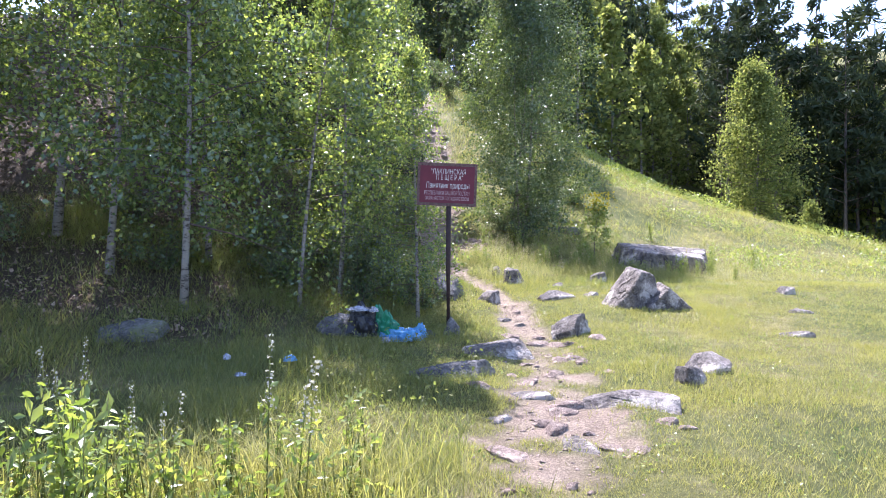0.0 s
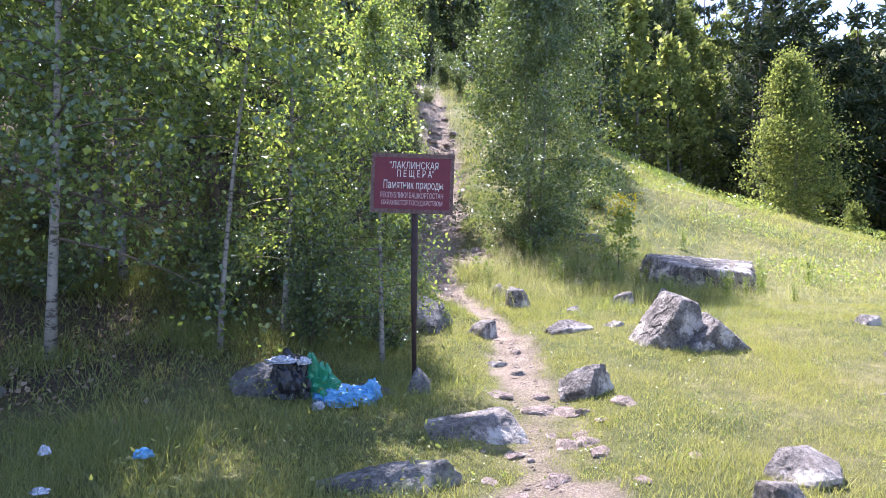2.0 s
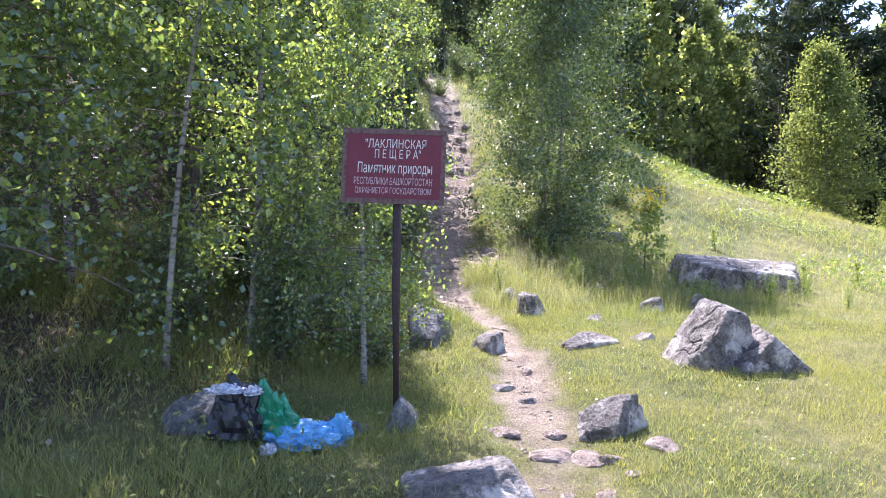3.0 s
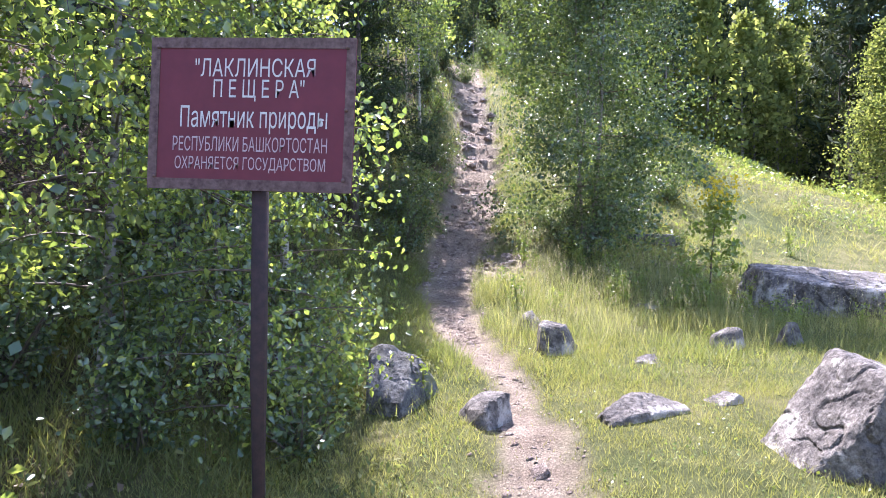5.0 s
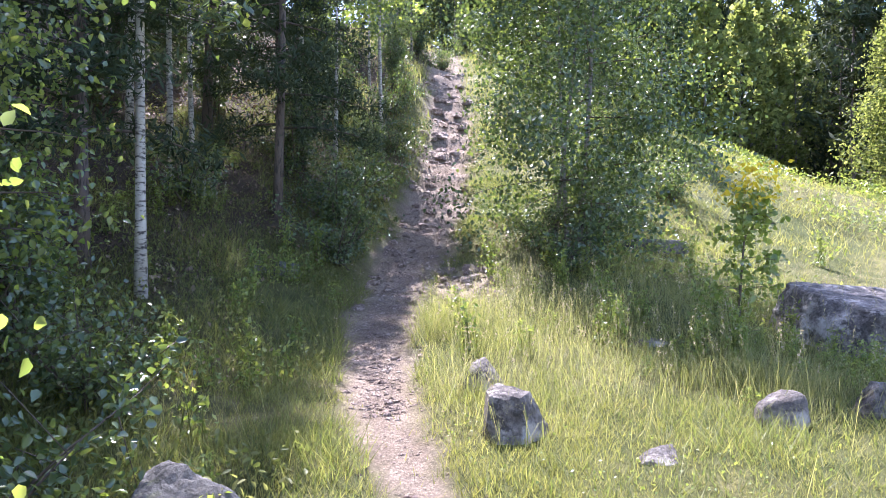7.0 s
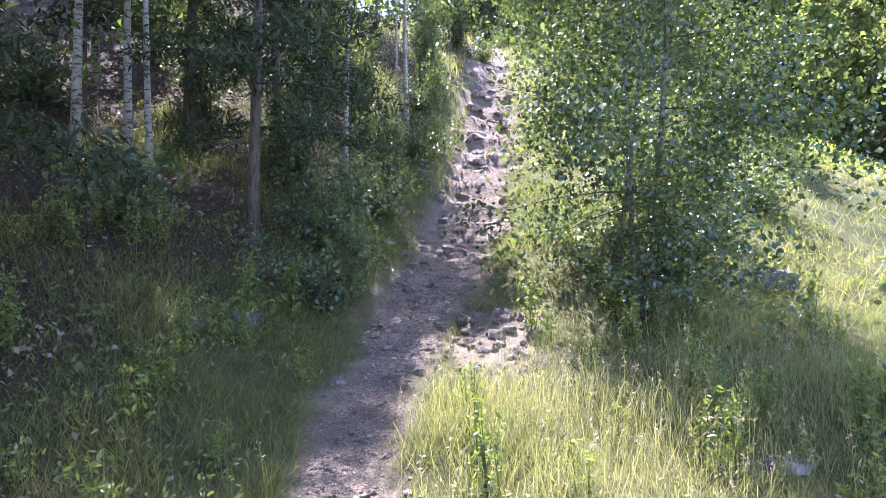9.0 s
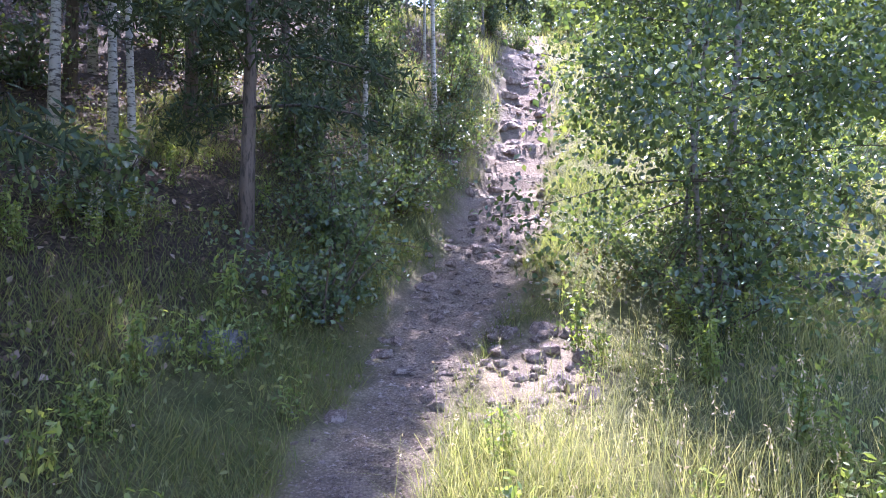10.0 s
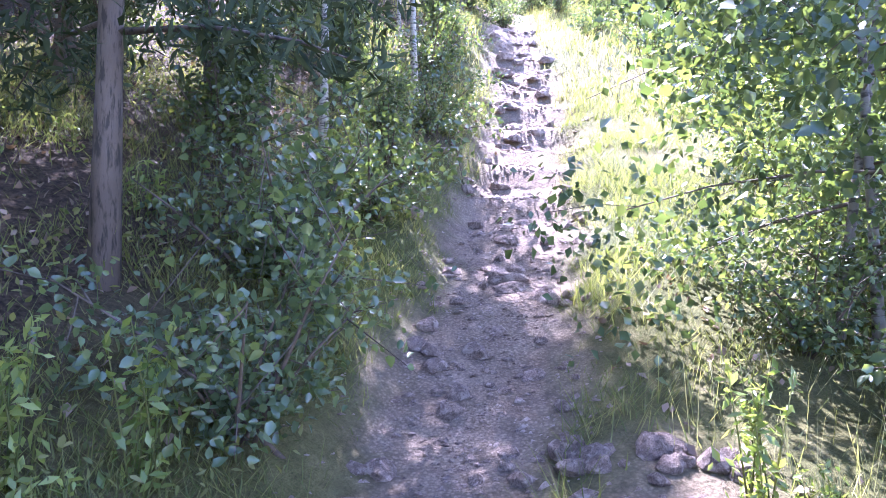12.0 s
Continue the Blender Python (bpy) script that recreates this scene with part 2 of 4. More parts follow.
def ground_material():
    m, t, b, out = material("ground")
    co = t.nodes.new("ShaderNodeTexCoord")
    wear, litter = t.nodes.new("ShaderNodeAttribute"), t.nodes.new("ShaderNodeAttribute")
    wear.attribute_name, litter.attribute_name = "wear", "litter"
    big, mid, fine = noise_of(t, 0.35, 4), noise_of(t, 3.5, 6, 0.65), noise_of(t, 30, 7, 0.7)
    turf = ramp(t, mid, [(0.3, (0.15, 0.15, 0.05)), (0.55, (0.27, 0.24, 0.095)), (0.75, (0.42, 0.34, 0.18))])
    turf = mix(t, 0.85, turf, ramp(t, big, [(0.38, (0.45, 0.6, 0.4)), (0.6, (1, 1, 1))]), "MULTIPLY")
    soil = ramp(t, mid, [(0.3, (0.28, 0.21, 0.152)), (0.7, (0.51, 0.41, 0.31))])
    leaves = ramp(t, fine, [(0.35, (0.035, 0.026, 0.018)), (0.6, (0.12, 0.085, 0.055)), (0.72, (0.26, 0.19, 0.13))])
    grit = noise_of(t, 110, 6, 0.75)
    pebbles = node(t, "ShaderNodeTexVoronoi", Scale=48.0)
    t.links.new(co.outputs["Object"], pebbles.inputs["Vector"])
    soil = mix(t, 0.55, soil, ramp(t, pebbles.outputs["Distance"], [(0.15, (1.2, 1.15, 1.1)), (0.6, (0.45, 0.43, 0.42))]), "MULTIPLY")
    turf = mix(t, 0.8, turf, ramp(t, grit, [(0.35, (0.3, 0.35, 0.25)), (0.62, (1, 1, 1))]), "MULTIPLY")
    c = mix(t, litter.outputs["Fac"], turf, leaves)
    c = mix(t, wear.outputs["Fac"], c, soil)
    c = mix(t, 0.55, c, ramp(t, fine, [(0.3, (0.4, 0.4, 0.4)), (0.62, (1, 1, 1))]), "MULTIPLY")
    t.links.new(c, b.inputs["Base Color"])
    b.inputs["Roughness"].default_value = 0.95
    b.inputs["Specular IOR Level"].default_value = 0.2
    both = t.nodes.new("ShaderNodeMath")
    both.operation = "MULTIPLY_ADD"
    t.links.new(grit, both.inputs[0])
    both.inputs[1].default_value = 0.7
    t.links.new(fine, both.inputs[2])
    bump(t, b, both.outputs[0], 1.0, 0.04)
    return m


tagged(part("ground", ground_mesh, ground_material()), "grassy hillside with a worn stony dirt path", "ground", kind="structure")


# ---- plant parts ----
rng = np.random.default_rng(7)


def unit(v):
    return v / np.maximum(np.linalg.norm(v, axis=-1, keepdims=True), 1e-9)


def leaves_mesh(name, at, size, droop=0.3, slim=0.62, seed=1, flat=0.6, fine=False):
    """One folded leaf of four corners at each place."""
    r = np.random.default_rng(seed)
    n = len(at)
    along = unit(r.normal(size=(n, 3)) + (0, 0, -droop))
    up = unit(r.normal(size=(n, 3)) + (0, 0, flat))
    side = unit(np.cross(along, up))
    nor = np.cross(side, along)
    s = (size * r.uniform(0.6, 1.25, n))[:, None]
    w = s * slim * 0.5
    if fine:
        rim = ((-0.5, 0, 0), (-0.22, 0.86, 0.3), (0.12, 0.72, 0.22), (0.52, 0, -0.25), (0.12, -0.72, 0.22), (-0.22, -0.86, 0.3))
        v = np.stack([at + along * s * a + side * w * b + nor * w * c for a, b, c in rim], 1)
        i = np.arange(n)[:, None] * 6
        f = np.concatenate([i + (0, 1, 2), i + (0, 2, 3), i + (0, 3, 4), i + (0, 4, 5)], 0)
        return array_mesh(name, v.reshape(-1, 3), f)
    v = np.stack([at - along * s * 0.5, at + side * w - along * s * 0.08 + nor * w * 0.35, at + along * s * 0.5, at - side * w - along * s * 0.08 + nor * w * 0.35], 1)
    i = np.arange(n)[:, None] * 4
    f = np.concatenate([i + (0, 1, 2), i + (0, 2, 3)], 0)
    return array_mesh(name, v.reshape(-1, 3), f)


def blades_mesh(name, at, tall, wide, bend=0.35, seed=1, short=False):
    """One bent blade of grass at each place: two joints and a tip."""
    r = np.random.default_rng(seed)
    n = len(at)
    a = r.uniform(0, 2 * math.pi, n)
    lean = np.stack([np.cos(a), np.sin(a), np.zeros(n)], 1) * (r.uniform(0.15, 1.0, n) * bend)[:, None]
    b = a + math.pi / 2 + r.normal(0, 0.6, n)
    side = np.stack([np.cos(b), np.sin(b), np.zeros(n)], 1) * (wide * r.uniform(0.6, 1.3, n))[:, None] * 0.5
    h = (tall * r.uniform(0.55, 1.2, n))[:, None]
    up = np.array((0, 0, 1.0))
    if short:
        v = np.stack([at - side, at + side, at + h * (up * (1 - 0.25 * bend) + lean)], 1).reshape(-1, 3)
        return array_mesh(name, v, np.arange(n)[:, None] * 3 + (0, 1, 2))
    mid = at + h * (0.55 * up + lean * 0.35)
    v = np.stack([at - side, at + side, mid + side * 0.75, mid - side * 0.75, at + h * (up * (1 - 0.25 * bend) + lean)], 1).reshape(-1, 3)
    i = np.arange(n)[:, None] * 5
    return array_mesh(name, v, np.concatenate([i + (0, 1, 2), i + (0, 2, 3), i + (3, 2, 4)], 0))


def tube(bm, points, radii, sides=6):
    rings = []
    for k, p in enumerate(points):
        a, b = points[max(k - 1, 0)], points[min(k + 1, len(points) - 1)]
        d = Vector(b) - Vector(a)
        q = d.to_track_quat("Z", "Y") if d.length > 1e-6 else Matrix.Identity(3).to_quaternion()
        rings.append([bm.verts.new(Vector(p) + q @ Vector((math.cos(t) * radii[k], math.sin(t) * radii[k], 0))) for t in (2 * math.pi * s / sides for s in range(sides))])
    for lo, hi in zip(rings, rings[1:]):
        for s in range(sides):
            f = bm.faces.new((lo[s], lo[(s + 1) % sides], hi[(s + 1) % sides], hi[s]))
            f.smooth = True
    bm.faces.new(rings[0][::-1])
    bm.faces.new(rings[-1])


def tree_meshes(seed, tall, clear, spread, n_leaf, leaf, shape="birch", lean=(0, 0), thick=None, n_limb=34, stems=1, fine=False, twigs=3, loose=0.035):
    """Trunk, limbs and crown of a broadleaf tree as three meshes, with its foot at the origin."""
    r = np.random.default_rng(seed)
    wood, limbs = bmesh.new(), bmesh.new()
    at = []
    thick = thick or tall * 0.0068
    for s in range(stems):
        off = np.array((0.0, 0.0, 0.0)) if s == 0 else np.append(r.normal(0, 0.22, 2), 0)
        top = tall * (1 if s == 0 else r.uniform(0.7, 0.9))
        sway = np.array(lean, float) + (0 if s == 0 else 1) * r.normal(0, 0.06, 2)
        wob = r.normal(0, 0.018 * tall, 2)

        def axis(h):
            return off + np.array((sway[0] * h * top + wob[0] * math.sin(h * 3.3), sway[1] * h * top + wob[1] * math.sin(h * 4.1), h * top))

        steps = [k / 11 for k in range(12)]
        base = thick * (1 if s == 0 else 0.7)
        tube(wood, [axis(h) - (np.array((0, 0, 0.25)) if h == 0 else 0) for h in steps], [base * (1.35 if h == 0 else 1.04 - 0.96 * h) for h in steps], 8)
        for k in range(n_limb // stems):
            h = clear + (1 - clear) * ((k + r.uniform(0, 1)) / (n_limb / stems)) ** 0.9
            u = (h - clear) / (1 - clear)
            if shape == "birch":
                reach = spread * (0.35 + 0.65 * math.sin(math.pi * min(1, 0.22 + u * 0.78)) ** 0.8) * (1.02 - u) ** 0.35
            elif shape == "dome":
                reach = spread * min(1.0, 0.74 + u) * max(0.04, 1 - u ** 1.6) ** 0.7
            else:
                reach = spread * (1.05 - u * 0.5)
            reach *= r.uniform(0.65, 1.15)
            az = k * 2.4 + r.normal(0, 0.4)
            rise = r.uniform(-0.25, 0.4) + 0.75 * u
            way = np.array((math.cos(az), math.sin(az), rise))
            way /= np.linalg.norm(way)
            foot = axis(h * 0.97)
            pts = []
            for q in (0, 0.35, 0.7, 1):
                p = foot + way * reach * q
                p[2] -= 0.22 * reach * q * q
                pts.append(p)
            tube(limbs, pts, [base * 0.34 * (1 - h * 0.6), base * 0.24 * (1 - h * 0.6), base * 0.13, 0.004], 4)
            for tw in range(5):
                q = r.uniform(0.25, 1.0)
                i = min(int(q * 3), 2)
                start = pts[i] + (pts[i + 1] - pts[i]) * (q * 3 - i)
                d = way * 0.5 + r.normal(0, 0.6, 3) + (0, 0, -0.25)
                end = start + d * reach * 0.33
                if tw < twigs:
                    tube(limbs, [start, (start + end) / 2 + (0, 0, 0.03), end], [base * 0.08, base * 0.05, 0.003], 3)
                m = max(3, int(n_leaf / n_limb / 5 * r.uniform(0.4, 1.6)))
                f = r.uniform(0, 1, m)[:, None] ** 0.7
                at.append(start + (end - start) * f + r.normal(0, loose * spread + 0.05, (m, 3)) + (0, 0, -0.04) * f)
    crown = leaves_mesh("crown", np.concatenate(at), leaf, 0.5, 0.72, seed, 0.6, fine)
    out = []
    for name, bm in (("trunk", wood), ("limbs", limbs)):
        me = bpy.data.meshes.new(name)
        bm.to_mesh(me)
        bm.free()
        out.append(me)
    return (*out, crown)


def needle_tree_meshes(seed, tall, clear, spread, n_tuft, tuft, pine=False):
    """Trunk, boughs and needles of a spruce or a pine."""
    r = np.random.default_rng(seed)
    wood, boughs = bmesh.new(), bmesh.new()
    thick = tall * 0.0085
    hs = [k / 8 for k in range(9)]
    tube(wood, [(0.01 * tall * math.sin(h * 4), 0, h * tall - (0.3 if h == 0 else 0)) for h in hs], [thick * (1.25 if h == 0 else 1.03 - 0.98 * h) for h in hs], 8)
    at, n = [], 36
    for k in range(n):
        u = (k + r.uniform(0, 1)) / n
        h = clear + (1 - clear) * u
        reach = spread * ((1.04 - u) if not pine else (0.45 + 0.55 * math.sin(math.pi * min(1, 0.25 + 0.72 * u)))) * r.uniform(0.7, 1.15)
        az = k * 2.4 + r.normal(0, 0.3)
        way = np.array((math.cos(az), math.sin(az), r.uniform(0.05, 0.35) if not pine else r.uniform(0.15, 0.6)))
        foot = np.array((0.01 * tall * math.sin(h * 4), 0, h * tall))
        pts = [foot + way * reach * q - np.array((0, 0, 0.28 * reach * q * q if not pine else 0)) for q in (0, 0.4, 0.75, 1)]
        tube(boughs, pts, [thick * 0.3 * (1 - 0.6 * u), thick * 0.2 * (1 - 0.6 * u), 0.012, 0.004], 4)
        m = max(4, int(n_tuft / n * (0.3 + 1.3 * reach / spread)))
        q = r.uniform(0.2 if not pine else 0.45, 1.05, m)
        p = foot + way * (reach * q)[:, None]
        p[:, 2] -= 0.28 * reach * q * q if not pine else 0
        side = np.array((-math.sin(az), math.cos(az), 0))
        p += side * (r.normal(0, 0.17 * reach + 0.05, m) * (1.15 - q * 0.6))[:, None] + r.normal(0, 0.05 + 0.03 * spread, (m, 3)) * ((1, 1, 1.0) if not pine else (1, 1, 1.6))
        at.append(p)
    crown = leaves_mesh("needles", np.concatenate(at), tuft, 0.5, 0.22, seed, 0.3)
    out = []
    for name, bm in (("trunk", wood), ("boughs", boughs)):
        me = bpy.data.meshes.new(name)
        bm.to_mesh(me)
        bm.free()
        out.append(me)
    return (*out, crown)


def plant_tree(name, meshes, mats, x, y, label, group="", turn=0.0, size=1.0, category="tree"):
    t = thing(name, x, y, ground_z(x, y), label, category, group, turn, size)
    for piece, mat, me in zip(("trunk", "limb_set", "crown"), mats, meshes):
        part(piece, me, mat, t, kind="" if piece == "trunk" else "stuff")
    return t


SHADED_WOOD_MATS = (GREY_BARK, TWIG_BARK, SHADED_WOOD_LEAF)
BIRCH_MATS, GROVE_MATS, HILL_MATS, NEEDLE_MATS = (BIRCH_BARK, TWIG_BARK, BIRCH_LEAF), (GREY_BARK, TWIG_BARK, BIRCH_LEAF), (GREY_BARK, TWIG_BARK, HILL_LEAF), (DARK_BARK, DARK_BARK, NEEDLE)

# birches beside the sign and in the grove behind it
NEAR = [tree_meshes(11 + k, 8.0 + 0.6 * k, 0.16 + 0.03 * k, 1.9, 15000, 0.078, "birch", (0.02 * (k - 1), 0.01), None, 60, twigs=1, loose=0.06) for k in range(3)]
CLOSE = tree_meshes(19, 8.4, 0.12, 1.8, 10000, 0.086, "birch", (0.02, 0.0), None, 60, 1, True, loose=0.05)
TALL = [tree_meshes(23 + k, 13.0 + k, 0.10, 2.7, 6500, 0.20, "birch", (0.01, 0), 0.10, 50, twigs=0, loose=0.07) for k in range(2)]
# added behind the grove to block the sun; most stand out of view
for k, (x, y, s) in enumerate([(-11.2, 12.4, 1.0), (-9.4, 16.8, 0.9), (-12.6, 9.6, 1.0), (-13.6, 13.6, 1.1), (-6.9, 17.4, 0.75)]):
    plant_tree("birch_tree", TALL[k % 2], GROVE_MATS, x, y, "tall dense broadleaf tree added behind the grove to shade it", "tall trees of the grove", 83 * k, s)
grove = [(-3.46, 9.0, 0.92), (-1.64, 10.7, 0.7), (-0.38, 10.25, 0.5), (-3.9, 11.3, 0.9), (-4.9, 9.9, 1.0), (-6.3, 11.0, 1.05), (-7.6, 9.6, 1.1),
         (-1.75, 12.7, 0.58), (-9.2, 11.4, 1.1), (-8.2, 7.2, 1.05), (-10.3, 8.4, 1.2), (-4.4, 11.6, 0.8)]
for k, (x, y, s) in enumerate(grove):
    plant_tree("birch_tree", CLOSE if (x, y) in ((-0.38, 10.25), (-1.75, 12.7), (-1.64, 10.7)) else NEAR[k % 3], GROVE_MATS, x, y, "leafy birch with slender pale trunk in shaded grove", "birches of the grove", 77 * k, s)

LEANER = tree_meshes(17, 6.6, 0.30, 1.4, 9000, 0.078, "birch", (0.13, 0.02), 0.029, 50)
plant_tree("birch_tree", LEANER, GROVE_MATS, -2.1, 9.8, "thin leaning birch with pale trunk at the grove's edge")


def shrub_meshes(seed, tall, spread, n_leaf, leaf, stems=9, fine=True):
    """Stems, twigs and leaves of a bush that is leafy to the ground."""
    r = np.random.default_rng(seed)
    wood, limbs, at = bmesh.new(), bmesh.new(), []
    for k in range(stems):
        az, out = k * 2.4 + r.normal(0, 0.3), spread * r.uniform(0.15, 1.0)
        h = tall * r.uniform(0.55, 1.0) * (1.1 - 0.45 * out / spread)
        foot = np.append(r.normal(0, 0.08 * spread, 2), -0.1)
        tip = np.array((math.cos(az) * out, math.sin(az) * out, h))
        bow = np.array((0, 0, 0.2 * h))
        stem = [foot + (tip - foot) * q + bow * 4 * q * (1 - q) * 0.4 for q in (0, 0.33, 0.66, 1)]
        tube(wood, stem, [0.016, 0.012, 0.008, 0.003], 5)
        for tw in range(9):
            q = r.uniform(0.12, 1)
            i = min(int(q * 3), 2)
            a = stem[i] + (stem[i + 1] - stem[i]) * (q * 3 - i)
            b = a + (r.normal(0, 0.3, 3) + (math.cos(az) * 0.15, math.sin(az) * 0.15, 0.05)) * spread * 0.75
            b[2] = max(b[2], 0.08)
            tube(limbs, [a, b], [0.005, 0.002], 3)
            m = max(3, int(n_leaf / stems / 9 * r.uniform(0.5, 1.5)))
            f = r.uniform(0.1, 1.05, m)[:, None]
            at.append(a + (b - a) * f + r.normal(0, 0.055 * spread + 0.03, (m, 3)))
    p = np.concatenate(at)
    p = p[p[:, 2] > 0.03]
    out = []
    for name, bm in (("stems", wood), ("twigs", limbs)):
        me = bpy.data.meshes.new(name)
        bm.to_mesh(me)
        bm.free()
        out.append(me)
    return (*out, leaves_mesh("foliage", p, leaf, 0.2, 0.8, seed, 1.0, fine))


def plant_shrub(meshes, x, y, label, group="", turn=0.0, size=1.0, mat=None, name="shrub", category="bush"):
    t = thing(name, x, y, ground_z(x, y), label, category, group, turn, size)
    for piece, m, me in zip(("stem_set", "twig_set", "foliage"), (TWIG_BARK, TWIG_BARK, mat or DARK_LEAF), meshes):
        part(piece, me, m, t, kind="stuff")
    return t


SHRUB = [shrub_meshes(301, 1.5, 0.95, 2100, 0.064), shrub_meshes(302, 2.3, 1.05, 3600, 0.074, 11, False), shrub_meshes(303, 0.75, 0.6, 900, 0.07)]
for k, (x, y, v, s) in enumerate([(-1.3, 10.6, 1, 0.6), (-2.5, 10.9, 0, 0.8), (-4.3, 10.4, 2, 0.9), (-6.8, 9.6, 0, 0.9), (-0.75, 11.7, 0, 0.8), (-1.2, 13.2, 0, 0.7), (-1.9, 13.4, 1, 0.7),
                                  (-2.2, 12.4, 1, 0.8), (-8.2, 9.0, 0, 1.0), (-0.35, 10.9, 2, 0.7), (-3.4, 12.6, 2, 1.0), (-5.6, 12.4, 2, 1.1)]):
    plant_shrub(SHRUB[v], x, y, "dense shaded leafy shrub under the birches", "shrubs of the grove", 47 * k, s)
for k, (x, y, v, s) in enumerate([(-0.98, 18.35, 0, 0.85), (-1.35, 19.6, 0, 0.95), (-1.2, 21.3, 0, 0.9), (-1.5, 22.8, 1, 0.6), (-1.3, 24.2, 0, 0.8), (-1.7, 26.4, 0, 1.0), (-2.4, 20.9, 1, 0.8), (-2.6, 24.6, 1, 0.9), (-1.9, 28.2, 1, 0.7),
                                  (-4.6, 22.4, 1, 1.0), (-2.3, 30.4, 1, 0.8), (-3.9, 26.0, 1, 1.0), (-5.6, 19.8, 0, 1.0), (-6.3, 23.6, 1, 1.2), (-4.4, 29.0, 1, 1.2), (-2.9, 17.9, 2, 1.1), (-1.2, 33.8, 0, 0.9), (-2.2, 34.5, 1, 0.8), (0.3, 35.5, 1, 0.7), (1.3, 33.0, 0, 0.9), (-0.6, 37.5, 1, 0.9), (2.4, 31.0, 0, 1.1), (2.9, 28.6, 0, 0.9), (1.0, 30.9, 2, 0.8)]):
    plant_shrub(SHRUB[v], x, y, "leafy green shrub on the path's steep bank", "shrubs of the bank", 71 * k, s)

# the birch on the other side of the path and the bushes at its foot
MID = tree_meshes(31, 9.6, 0.06, 2.15, 60000, 0.074, "birch", (0.012, 0), 0.046, 110, 3, twigs=2, loose=0.07)
# darker leaf than other birches: the crown's shaded side is put into colour
plant_tree("birch_tree", MID, (GREY_BARK, TWIG_BARK, DARK_LEAF), 2.45, 20.15, "bushy many-stemmed birch beside the stony path", turn=20)
for k, (x, y, v, s) in enumerate([(1.8, 19.9, 0, 0.7), (2.6, 20.3, 0, 0.95), (3.1, 21.2, 0, 0.9), (2.7, 21.8, 1, 0.6), (2.2, 19.0, 2, 0.9), (2.6, 23.6, 0, 0.8), (2.7, 26.0, 0, 0.8), (3.6, 22.6, 1, 0.7), (4.6, 23.6, 0, 0.9)]):
    plant_shrub(SHRUB[v], x, y, "leafy birch scrub beside the stony path", "scrub by the path", 53 * k, s)

# trees up the left bank
BANK = tree_meshes(41, 9.5, 0.34, 1.6, 6500, 0.115, "birch", (0, 0), 0.058, 44, twigs=1, loose=0.06)
# the birch at (-2.05, 15.3) is added to block sun from the grove's edge
for k, (x, y, s) in enumerate([(-4.45, 19.1, 1), (-3.94, 19.4, 0.9), (-3.37, 19.0, 0.75), (-1.75, 25.3, 0.85), (-6.0, 21.5, 1.1), (-3.2, 23.5, 1.0), (-7.5, 24.0, 1.0), (-2.1, 22.4, 0.8), (-2.05, 15.3, 0.9), (-4.7, 16.6, 0.95), (-8.5, 17.0, 1.0), (-2.5, 27.4, 0.62)]):
    plant_tree("birch_tree", BANK, BIRCH_MATS, x, y, "white-barked birch on the steep wooded bank", "birches of the bank", 50 * k, s)
SPRUCE = needle_tree_meshes(51, 10, 0.13, 1.9, 12000, 0.15)
# spruces at y = 15.4 and 14.7 are added to shade the grove's edge
for k, (x, y, s) in enumerate([(-2.0, 18.8, 0.85), (-5.6, 20.6, 1.0), (-7.0, 18.6, 1.1), (-2.9, 21.6, 0.8), (-2.7, 15.4, 0.85), (-4.0, 14.7, 1.0), (-4.2, 21.2, 1.05), (-3.6, 24.6, 0.9)]):
    plant_tree("spruce_tree", SPRUCE, NEEDLE_MATS, x, y, "dark shaded spruce with bare lower branches", "spruces of the bank", 70 * k, s)

# the far birch on the meadow and the woods round it
FAR = tree_meshes(61, 10.9, 0.03, 3.05, 26000, 0.17, "dome", (0, 0), 0.10, 170, 1, False, 0, 0.10)
plant_tree("birch_tree", FAR, HILL_MATS, 20.2, 44, "sunlit cone-shaped birch at the meadow's edge")
YOUNG = tree_meshes(63, 3.4, 0.03, 1.15, 4000, 0.12, "dome", (0, 0), 0.03, 60, 1, False, 0, 0.10)
plant_tree("birch_tree", YOUNG, HILL_MATS, 24.5, 45, "small round young birch at the meadow's edge", turn=60)
HILL = [tree_meshes(71 + k, 13 + k, 0.06, 2.6, 2700, 0.33, "birch", (0, 0), 0.12, 40, 1, False, 0, 0.10) for k in range(2)]
FAR_HILL = [tree_meshes(75 + k, 14 + k, 0.04, 3.0, 1600, 0.50, "birch", (0, 0), 0.12, 30, 1, False, 0, 0.11) for k in range(2)]
PINES = [needle_tree_meshes(81, 17, 0.22, 2.8, 1300, 0.85, True), needle_tree_meshes(82, 17, 0.04, 3.2, 1500, 0.85)]
woods = []
for row in range(3000):
    x, y = rng.uniform(-16, 64), rng.uniform(20, 88)
    edge = np.interp(x, (-24, -12, -11, 2, 2.5, 8, 15, 20, 24, 30, 45, 78), (18, 26, 46, 50, 38, 44, 55, 60, 58, 48, 40, 32))
    if y < edge or y > edge + (24 if x < 14 else 42) or x < -8 and y > 45 or any((x - a) ** 2 + (y - b) ** 2 < (1.9 + 0.018 * b) ** 2 for a, b in woods):
        continue
    woods.append((x, y))
